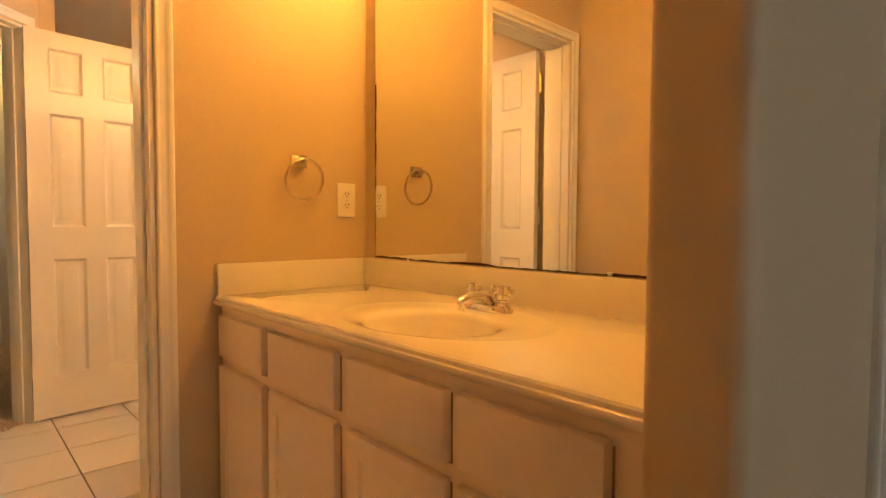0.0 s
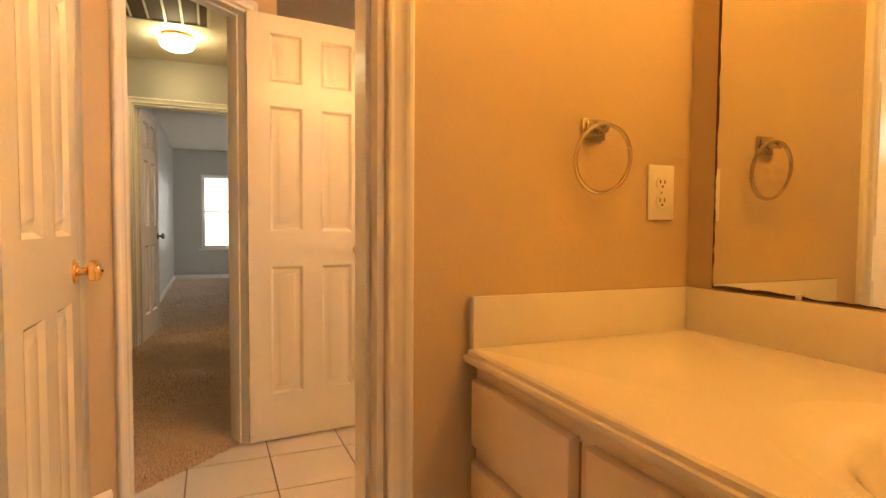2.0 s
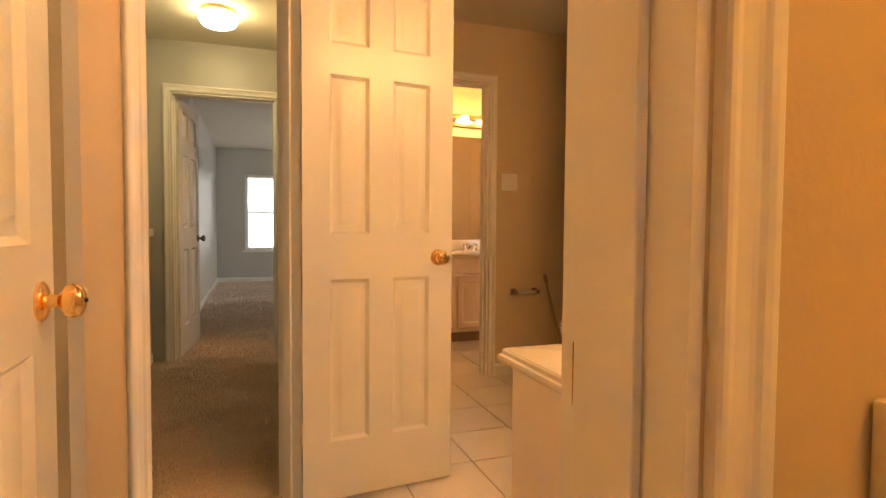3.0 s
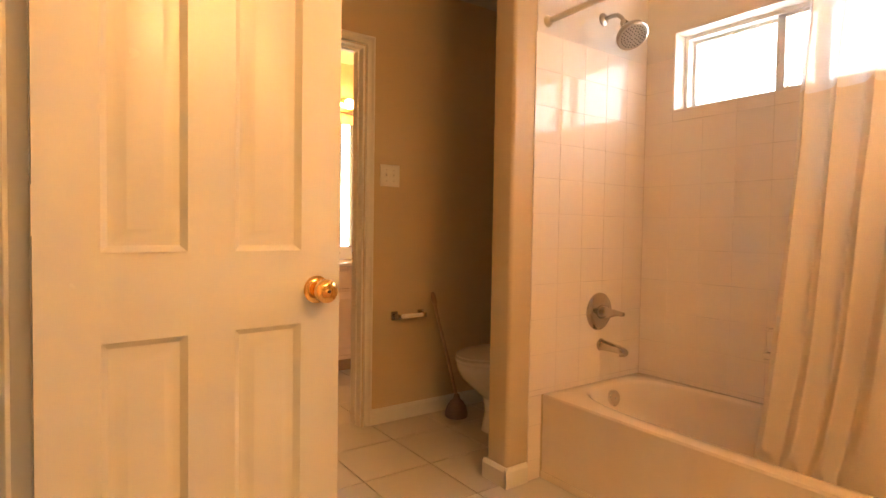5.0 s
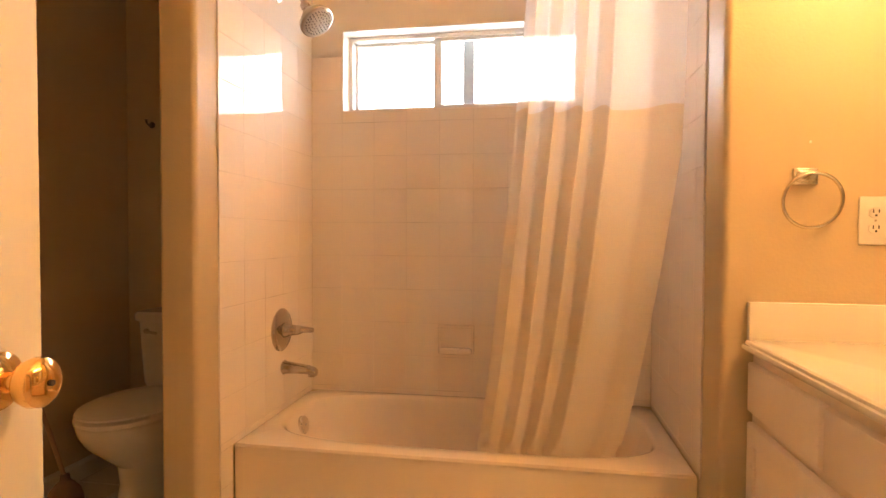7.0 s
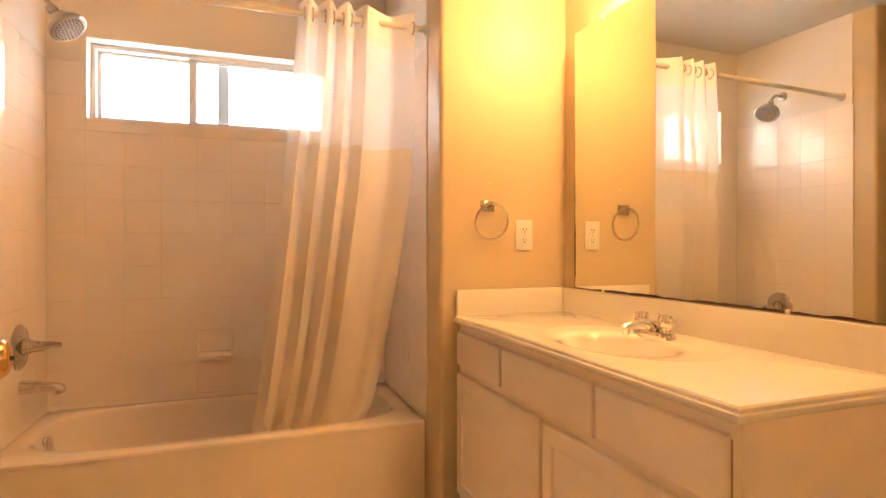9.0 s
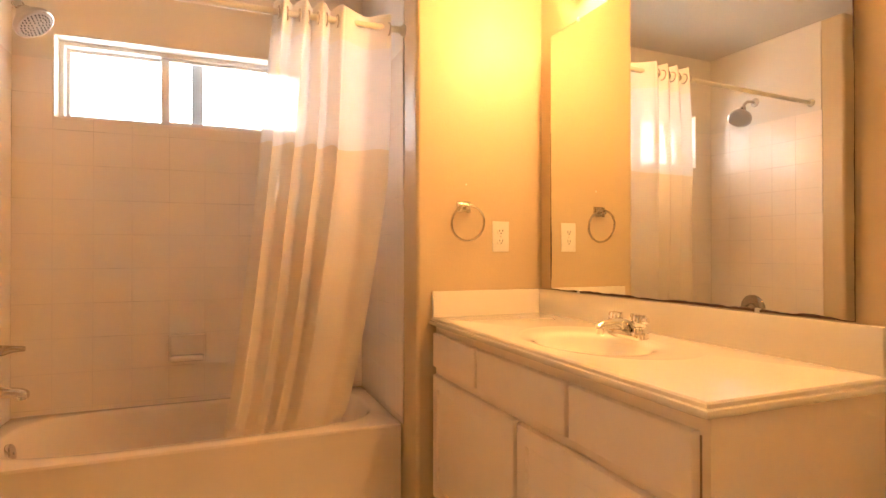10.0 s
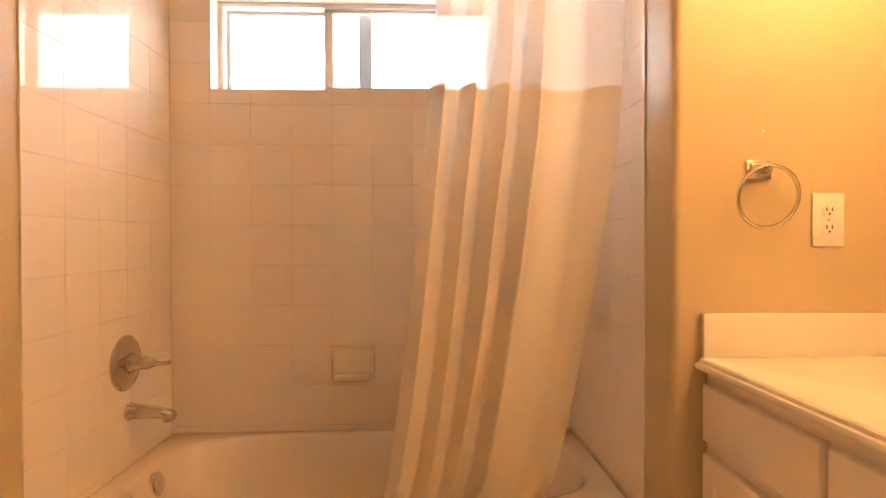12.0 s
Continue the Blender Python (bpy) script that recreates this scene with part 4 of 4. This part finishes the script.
V2 = pose(0.857, 1.575, 0)
vanity(V2, 1.295, 0.51, [(0.014, 0.386), (0.401, 0.891), (0.902, 1.271)], [(0.014, 0.643), (0.659, 1.271)], "white painted vanity cabinet with drawers beside the tub", "vanity cabinets", True)
vanity_top(V2, 1.295, 0.51, 0.710, 0.225, "glossy cream moulded vanity top with an oval basin", "vanity tops")
faucet(pose(1.520, 1.968, 0.8200), "basin faucets")
wall_mirror(pose(0.972, 2.0625, 0.926, 0, 0, 0.9), 1.128, 1.014, "frameless wall mirror with corroded edges above the vanity", "vanity mirrors", 3)
light_bar(pose(1.125, 2.085, 2.025), 0.82, 4, "vanity lights", M_BULBBATH)
towel_ring(pose(0.857, 1.722, 1.252, 0, 0, 90), "towel rings")
outlet(pose(0.857, 1.888, 1.137, 0, 0, 90), "wall outlets")

V1 = pose(2.165, 2.247, 0, 0, 0, 90)
vanity(V1, 1.438, 0.58, [(0.014, 0.330), (0.363, 0.699), (0.746, 1.058), (1.088, 1.370)], [(0.014, 0.330), (0.363, 0.699), (0.746, 1.058), (1.088, 1.370)], "white painted vanity cabinet with four doors in the alcove", "vanity cabinets", False)
vanity_top(V1, 1.42, 0.58, 0.772, 0.225, "glossy cream moulded vanity top in the alcove", "vanity tops")
faucet(pose(1.722, 3.01, 0.8200, 0, 0, 90), "basin faucets")
wall_mirror(pose(1.596, 2.332, 0.926, 0, 0, 90.4), 1.20, 1.014, "frameless wall mirror with a blackened lower edge", "vanity mirrors", 5)
light_bar(pose(1.585, 2.47, 2.025, 0, 0, 90), 0.92, 3, "vanity lights")
towel_ring(pose(1.867, 2.247, 1.262, 0, 0, 180), "towel rings")
outlet(pose(1.676, 2.247, 1.135, 0, 0, 180), "wall outlets")

V3 = pose(1.75, -2.02, 0, 0, 0, 180)
vanity(V3, 1.9, 0.53, [(0.30, 0.62), (0.64, 1.12), (1.14, 1.46), (1.48, 1.80)], [(0.30, 0.84), (0.86, 1.40), (1.42, 1.80)], "white painted vanity cabinet in the second washroom", "vanity cabinets", True)
vanity_top(V3, 1.9, 0.53, 1.10, 0.25, "cream moulded vanity top in the second washroom", "vanity tops", side=False)
faucet(pose(0.62, -2.43, 0.8200, 0, 0, 180), "basin faucets")
wall_mirror(pose(1.6, -2.55, 0.926, 0, 0, 180), 1.55, 1.014, "wall mirror above the second vanity", "vanity mirrors", 8)
light_bar(pose(1.25, -2.55, 2.035, 0, 0, 180), 0.92, 4, "vanity lights", M_BULBDIM)


# ---- toilet nook ----
def toilet(m):
    """Back at x=0, bowl towards +x."""
    t = thing("toilet", m, "white two-piece toilet with a closed lid", "toilet")
    n = 40
    def egg(cx, a0, a1, b, z):
        pts = []
        for k in range(n):
            q = 2 * math.pi * k / n
            c, s = math.cos(q), math.sin(q)
            pts.append((cx + (a1 if c > 0 else a0) * c, b * s, z))
        return pts
    bm = nb()
    loops(bm, [egg(0.40, 0.20, 0.155, 0.112, 0.0), egg(0.40, 0.20, 0.150, 0.108, 0.02), egg(0.40, 0.18, 0.135, 0.095, 0.10), egg(0.41, 0.18, 0.14, 0.098, 0.18), egg(0.43, 0.20, 0.19, 0.125, 0.24), egg(0.45, 0.22, 0.235, 0.165, 0.30), egg(0.455, 0.23, 0.255, 0.182, 0.345), egg(0.455, 0.23, 0.262, 0.186, 0.375), egg(0.455, 0.23, 0.258, 0.182, 0.385)], True, True, True)
    part("bowl", bm, M_PORCELAIN, t)
    bm = nb()
    loops(bm, [egg(0.455, 0.215, 0.262, 0.184, 0.386), egg(0.455, 0.22, 0.268, 0.190, 0.392), egg(0.455, 0.22, 0.268, 0.190, 0.404), egg(0.455, 0.21, 0.258, 0.180, 0.409)], True, True, True)
    part("seat", bm, M_SEAT, t)
    bm = nb()
    loops(bm, [egg(0.452, 0.205, 0.255, 0.177, 0.4145), egg(0.452, 0.218, 0.268, 0.190, 0.417), egg(0.452, 0.218, 0.266, 0.188, 0.424), egg(0.452, 0.19, 0.235, 0.16, 0.432), egg(0.452, 0.05, 0.06, 0.04, 0.434)], True, True, True)
    part("lid", bm, M_SEAT, t)
    bm = nb()
    def rr(x0, x1, hw, z, r=0.03):
        pts = []
        for cx, cy, a in ((x1 - r, hw - r, 0), (x0 + r, hw - r, 90), (x0 + r, -hw + r, 180), (x1 - r, -hw + r, 270)):
            for k in range(6):
                q = radians(a + 90 * k / 5)
                pts.append((cx + r * math.cos(q), cy + r * math.sin(q), z))
        return pts
    loops(bm, [rr(0.015, 0.185, 0.19, 0.375), rr(0.012, 0.195, 0.205, 0.42), rr(0.010, 0.205, 0.22, 0.70)], True, True, True)
    tank = part("tank", bm, M_PORCELAIN, t)
    bm = nb()
    loops(bm, [rr(0.006, 0.213, 0.229, 0.70), rr(0.004, 0.217, 0.233, 0.708), rr(0.004, 0.217, 0.233, 0.732), rr(0.012, 0.209, 0.224, 0.742)], True, True, True)
    part("tank_lid", bm, M_PORCELAIN, t)
    bm = nb()
    lathe(bm, [(0.012, 0.0), (0.012, 0.010), (0.008, 0.014)], Matrix.Translation((0.203, -0.165, 0.655)) @ pose(0, 0, 0, 0, 90, 0), 14)
    tube(bm, [(0.217, -0.165, 0.655), (0.221, -0.135, 0.652), (0.221, -0.105, 0.648)], 0.006, 10, [0.007, 0.006, 0.008])
    part("flush_lever", bm, M_NICKEL, tank, "metal flush lever")
    bm = nb()
    box(bm, 0.10, -0.10, 0.20, 0.28, 0.10, 0.38, 0.03)
    part("neck", bm, M_PORCELAIN, t)
    for s in (-1, 1):
        part("bolt_cap", lathe(nb(), [(0.013, 0.0), (0.012, 0.012), (0.004, 0.018)], Matrix.Translation((0.33, s * 0.118, 0.0)), 12), M_PLASTIC, t)


toilet(pose(0.0, -0.545, 0))


def paper_holder():
    t = thing("toilet_paper_holder", pose(0.775, -0.97, 0.592), "metal toilet paper holder with an empty white roller", "holder")
    for x in (-0.075, 0.098):
        bm = nb()
        box(bm, x - 0.022, 0.0005, -0.024, x + 0.022, 0.008, 0.024, 0.003)
        box(bm, x - 0.011, 0.006, -0.013, x + 0.011, 0.062, 0.013, 0.004)
        part("post", bm, M_OLDCHROME, t)
    part("roller", lathe(nb(), [(0.006, -0.068), (0.006, -0.06), (0.011, -0.058), (0.011, 0.0), (0.0125, 0.001), (0.0125, 0.070), (0.006, 0.072), (0.006, 0.092)], Matrix.Translation((0.0, 0.048, 0)) @ pose(0, 0, 0, 0, 90, 0), 18), M_PLASTIC, t, "white plastic roller")


def switch_plate():
    t = thing("light_switch", pose(0.912, -0.97, 1.370), "white double wall plate with a toggle and a socket", "switch")
    bm = nb()
    box(bm, -0.061, 0.0005, -0.060, 0.061, 0.0065, 0.060, 0.003)
    part("cover_plate", bm, M_PLASTIC, t)
    for x in (-0.023, 0.023):
        bm = nb()
        box(bm, x - 0.006, 0.006, -0.013, x + 0.006, 0.008, 0.013)
        box(bm, x - 0.004, 0.007, -0.003, x + 0.004, 0.018, 0.009, 0.0015)
        part("toggle", bm, M_PLASTIC, t)
        for z in (-0.030, 0.030):
            part("screw", lathe(nb(), [(0.003, 0.006), (0.003, 0.0076), (0.001, 0.008)], Matrix.Translation((x, 0, z)) @ pose(0, 0, 0, -90, 0, 0), 8), M_NICKEL, t)


def plunger():
    t = thing("plunger", pose(0.53, -0.83, 0), "dark rubber plunger leaning on the wall beside the toilet", "plunger")
    part("cup", lathe(nb(), [(0.062, 0.0), (0.066, 0.006), (0.064, 0.030), (0.056, 0.062), (0.036, 0.090), (0.020, 0.104), (0.016, 0.128), (0.012, 0.130)], pose(0, 0, 0), 28), M_RUBBER, t, "dark brown rubber cup")
    part("handle", tube(nb(), [(0.0, 0.0, 0.11), (0.03, -0.035, 0.30), (0.085, -0.095, 0.60), (0.10, -0.112, 0.70)], 0.0085, 12), M_HANDLE, t, "brown wooden handle")
    part("grip", tube(nb(), [(0.090, -0.101, 0.645), (0.093, -0.104, 0.655), (0.099, -0.111, 0.69), (0.103, -0.115, 0.715)], 0.012, 14, [0.010, 0.014, 0.015, 0.009]), M_HANDLE, t, "thicker worn grip")


def robe_hook():
    t = thing("wall_hook", pose(0.0, -0.828, 1.630), "small dark wall hook in the toilet nook", "hook")
    part("back_plate", lathe(nb(), [(0.016, 0.0), (0.016, 0.003), (0.011, 0.006), (0.004, 0.007)], pose(0, 0, 0, 0, 90, 0), 16), M_DARKMETAL, t)
    part("prong", tube(nb(), [(0.004, 0, 0.0), (0.026, 0, -0.004), (0.040, 0, 0.006), (0.044, 0, 0.020)], 0.005, 10, [0.006, 0.005, 0.005, 0.007]), M_DARKMETAL, t)


def wall_plug():
    t = thing("wall_plug", pose(0.857, 1.735, 1.343), "small plastic wall plug above the towel ring", "plug")
    part("collar", lathe(nb(), [(0.0035, -0.004), (0.0035, 0.0006), (0.0025, 0.0012), (0.001, 0.0013)], pose(0, 0, 0, 0, 90, 0), 12), M_PLASTIC, t)


robe_hook()
wall_plug()
paper_holder()
switch_plate()
plunger()

# ---- hall ----
def ceiling_lamp():
    t = thing("ceiling_lamp", pose(2.825, -1.325, CEIL), "glowing round glass ceiling lamp on a brass pan", "lamp")
    part("pan", lathe(nb(), [(0.105, 0.0), (0.112, -0.008), (0.110, -0.026), (0.100, -0.030)], pose(0, 0, 0), 36), M_BRASS, t, "brass pan")
    part("glass_shade", lathe(nb(), [(0.102, -0.026), (0.118, -0.045), (0.120, -0.065), (0.104, -0.092), (0.070, -0.110), (0.03, -0.118), (0.004, -0.119)], pose(0, 0, 0), 36), M_HALLGLOW, t, "glowing ribbed glass shade")


def return_vent():
    t = thing("ceiling_vent", pose(2.60, -1.06, CEIL), "large return air grille in the hall ceiling", "vent")
    w, l = 0.56, 0.62
    bm = nb()
    box(bm, 0, 0, -0.012, w, 0.022, -0.001, 0.002)
    box(bm, 0, l - 0.022, -0.012, w, l, -0.001, 0.002)
    box(bm, 0, 0.022, -0.012, 0.022, l - 0.022, -0.001, 0.002)
    box(bm, w - 0.022, 0.022, -0.012, w, l - 0.022, -0.001, 0.002)
    part("frame", bm, M_TRIM, t, "cream metal frame")
    part("backing", box(nb(), 0.022, 0.022, -0.004, w - 0.022, l - 0.022, -0.0015), M_VENTDARK, t, "dark opening behind the grille", smooth=False)
    for k in range(5):
        x = 0.022 + (w - 0.044) * (k + 0.5) / 5
        bm = nb()
        box(bm, x - 0.007, 0.022, -0.011, x + 0.007, l - 0.022, -0.005)
        part("slat", bm, M_TRIM, t, "", smooth=False)


ceiling_lamp()
return_vent()

wains = thing("wall_wainscot", pose(3.36, -2.06, 0), "taupe board wainscot with a cream rail in the hall", "wainscot", kind="structure")
for k in range(12):
    bm = nb()
    box(bm, -0.010, 0.012 + k * 0.1, 0.085, -0.001, 0.108 + k * 0.1, 0.965, 0.002)
    part("board", bm, M_WAINSCOT, wains, "", smooth=False)
bm = nb()
box(bm, -0.030, 0.0, 0.965, -0.001, 1.25, 1.02, 0.006)
part("rail", bm, M_TRIM, wains, "cream chair rail")

# ---- carpet pile ----
def pile(name, poly_test, x0, x1, y0, y1, step, height, label, seed):
    rnd = random.Random(seed)
    vs, fs = [], []
    ny, nx = int((y1 - y0) / step), int((x1 - x0) / step)
    for j in range(ny):
        for i in range(nx):
            x, y = x0 + (i + rnd.random()) * step, y0 + (j + rnd.random()) * step
            if not poly_test(x, y):
                continue
            h = height * (0.6 + 0.6 * rnd.random()) * (0.8 + 0.5 * noise.noise(Vector((x * 5, y * 5, 0))))
            a, w = rnd.random() * 6.28, step * 0.55
            lx, ly = rnd.gauss(0, 0.45) * height, rnd.gauss(0, 0.45) * height
            k = len(vs)
            vs += [(x + w * math.cos(a + q), y + w * math.sin(a + q), 0.0) for q in (0, 2.09, 4.19)] + [(x + lx, y + ly, 0.006 + h)]
            fs += [(k, k + 1, k + 3), (k + 1, k + 2, k + 3), (k + 2, k, k + 3)]
    me = bpy.data.meshes.new(name)
    me.from_pydata(vs, [], fs)
    me.materials.append(M_TUFT)
    return tagged(new(name, me), label, "carpet", kind="stuff")


pile("hall_carpet_pile", lambda x, y: (Vector((x, y)) - Vector(th0)).dot(nv) < 0.004 and x < 3.35 and not (x < 2.43 and y < 0.3), 2.40, 3.36, -2.06, 0.95, 0.0095, 0.012, "tan cut-pile carpet tufts in the hall", 11)
pile("bedroom_carpet_pile", lambda x, y: True, 1.75, 3.24, -5.2, -2.06, 0.016, 0.013, "grey-beige carpet tufts in the bedroom", 12)
pile("bedroom_carpet_pile_far", lambda x, y: True, 1.5, 3.24, -8.14, -5.2, 0.028, 0.013, "grey-beige carpet tufts in the bedroom", 13)

# ---- wall tiles round the tub ----
TS, TJ, TV = 0.1525, 0.0018, 0.0009


def tile_mesh(w, h, thick=0.006, bevel=0.0006):
    """A tile in the local xy plane, its face towards +z."""
    bm = nb()
    loops(bm, [[(0, 0, 0), (w, 0, 0), (w, h, 0), (0, h, 0)], [(0, 0, thick - bevel), (w, 0, thick - bevel), (w, h, thick - bevel), (0, h, thick - bevel)],
               [(bevel, bevel, thick), (w - bevel, bevel, thick), (w - bevel, h - bevel, thick), (bevel, h - bevel, thick)]], True, False, True)
    bmesh.ops.recalc_face_normals(bm, faces=bm.faces[:])
    me = bpy.data.meshes.new("tile")
    bm.to_mesh(me)
    bm.free()
    return me


tile_cache = {}


def tile(parent, m, w, h, material, thick=0.006):
    key = (round(w, 4), round(h, 4), material.name)
    if key not in tile_cache:
        tile_cache[key] = tile_mesh(w, h, thick)
        tile_cache[key].materials.append(material)
    ob = new("tile", tile_cache[key])
    ob.parent = parent
    ob.matrix_basis = m
    return ob


def tile_wall(name, m, width, z0, z1, label, hole=None, u_off=0.0):
    """Square tiles on a wall; local x along the wall, local y up, face towards +z."""
    t = thing(name, m, label, "tiles", kind="structure")
    def cuts(a, b, off):
        k = math.floor((a - off) / TS)
        out = [a]
        while off + (k + 1) * TS < b - 0.012:
            k += 1
            if off + k * TS > a + 0.012:
                out.append(off + k * TS)
        return out + [b]
    bm = nb()
    xs = cuts(0.0, width, u_off)
    ys = cuts(z0, z1, 0.3905)
    rnd = random.Random(len(name))
    for xa, xb in zip(xs, xs[1:]):
        for ya, yb in zip(ys, ys[1:]):
            pieces = [(xa, xb, ya, yb)]
            if hole:
                h0, h1, v0, v1 = hole
                if xa < h1 and xb > h0 and ya < v1 and yb > v0:
                    pieces = []
                    if xa < h0 - 0.004:
                        pieces.append((xa, h0, ya, yb))
                    if xb > h1 + 0.004:
                        pieces.append((h1, xb, ya, yb))
                    ma, mb = max(xa, h0), min(xb, h1)
                    if ya < v0 - 0.004:
                        pieces.append((ma, mb, ya, v0))
                    if yb > v1 + 0.004:
                        pieces.append((ma, mb, v1, yb))
            for a, b, c, d in pieces:
                tile(t, Matrix.Translation((a + TV / 2, c + TJ / 2, 0)) @ pose(0, 0, 0, rnd.uniform(-0.12, 0.12), rnd.uniform(-0.12, 0.12), 0), b - a - TV, d - c - TJ, M_TILE)
    if hole:
        for a, b, c, d in ((0, width, z0, hole[2]), (0, hole[0], hole[2], hole[3]), (hole[1], width, hole[2], hole[3])):
            box(bm, a, c, 0.0, b, d, 0.0050)
    else:
        box(bm, 0, z0, 0.0, width, z1, 0.0050)
    part("grout", bm, M_GROUT, t, "pale grout with brown stains", smooth=False)
    return t


TILE_TOP = 1.9155
UP = Matrix(((1, 0, 0, 0), (0, 0, -1, 0), (0, 1, 0, 0), (0, 0, 0, 1)))
# local x along the wall, local y up, local z out of the wall
tile_wall("wall_tiles_window", pose(-0.006, 0.0, 0, 0, 0, 90) @ UP, 1.52, 0.366, TILE_TOP, "cream square wall tiles under the window", (0.147, 1.24, 1.657, TILE_TOP), u_off=-0.006)
tile_wall("wall_tiles_valve", pose(0.768, -0.006, 0, 0, 0, 180) @ UP, 0.768, 0.366, TILE_TOP, "cream square wall tiles behind the tub valve", u_off=0.006)
tile_wall("wall_tiles_end", pose(0.0, 1.526, 0) @ UP, 0.700, 0.366, TILE_TOP, "cream square wall tiles at the end of the tub")
strip = tile_wall("wall_tiles_leg", pose(0.768, -0.006, 0, 0, 0, 180) @ UP, 0.074, 0.0, 0.3655, "cream cut tiles beside the tub apron")

for nm, x0, y0, x1, y1, z0 in (("wall_upper_window", -0.006, 0.0, -0.0005, 1.52, 2.0325), ("wall_upper_valve", 0.0, -0.006, 0.762, -0.0005, TILE_TOP), ("wall_upper_end", 0.0, 1.5205, 0.700, 1.526, TILE_TOP)):
    bm = box(nb(), x0, y0, z0, x1, y1, CEIL - 0.001)
    if nm == "wall_upper_window":
        box(bm, x0, 0.0, TILE_TOP + 0.0005, x1, 0.147, 2.0325)
        box(bm, x0, 1.24, TILE_TOP + 0.0005, x1, 1.52, 2.0325)
    structure(nm, bm, M_UPPER, "cream painted wall above the tub tiles", "wall", smooth=False)

# ---- floor tiles ----
FS, FX, FY = 0.341, 1.013, -0.380
floor_ob = bpy.data.objects["floor"]
p_h, n_h = Vector((HX, HY)) - 0.05 * nv, nv


def clip_poly(poly, p, n):
    out = []
    for a, b in zip(poly, poly[1:] + poly[:1]):
        da, db = (a - p).dot(n), (b - p).dot(n)
        if da >= 0:
            out.append(a)
        if da * db < 0:
            out.append(a + (b - a) * (da / (da - db)))
    return out


fjoint = 0.006
for i in range(-4, 7):
    for j in range(-7, 13):
        xa, ya = FX + i * FS + fjoint / 2, FY + j * FS + fjoint / 2
        xb, yb = xa + FS - fjoint, ya + FS - fjoint
        if xb < -0.3 or xa > 3.15 or yb < -2.55 or ya > 3.78 or (ya > 2.1 and xb < 1.6) or (xa > 2.35 and yb < 0.2) or (xb < 0.68 and ya > 0.0 and yb < 1.52):
            continue
        yb, ya, xa = min(yb, 3.78), max(ya, -2.6), xa
        poly = [Vector((xa, ya)), Vector((xb, ya)), Vector((xb, yb)), Vector((xa, yb))]
        cut = poly
        if xb > 2.3 and ya < 1.2:
            cut = clip_poly(poly, p_h, n_h)
        if len(cut) < 3:
            continue
        if len(cut) == 4 and all((a - b).length < 1e-6 for a, b in zip(cut, poly)):
            tile(floor_ob, Matrix.Translation((xa, ya, -0.012)), xb - xa, yb - ya, M_FTILE, 0.012)
        else:
            bm = nb()
            loops(bm, [[(v.x, v.y, -0.012) for v in cut], [(v.x, v.y, 0.0) for v in cut]], True, False, True)
            part("tile", bm, M_FTILE, floor_ob, "", smooth=False)
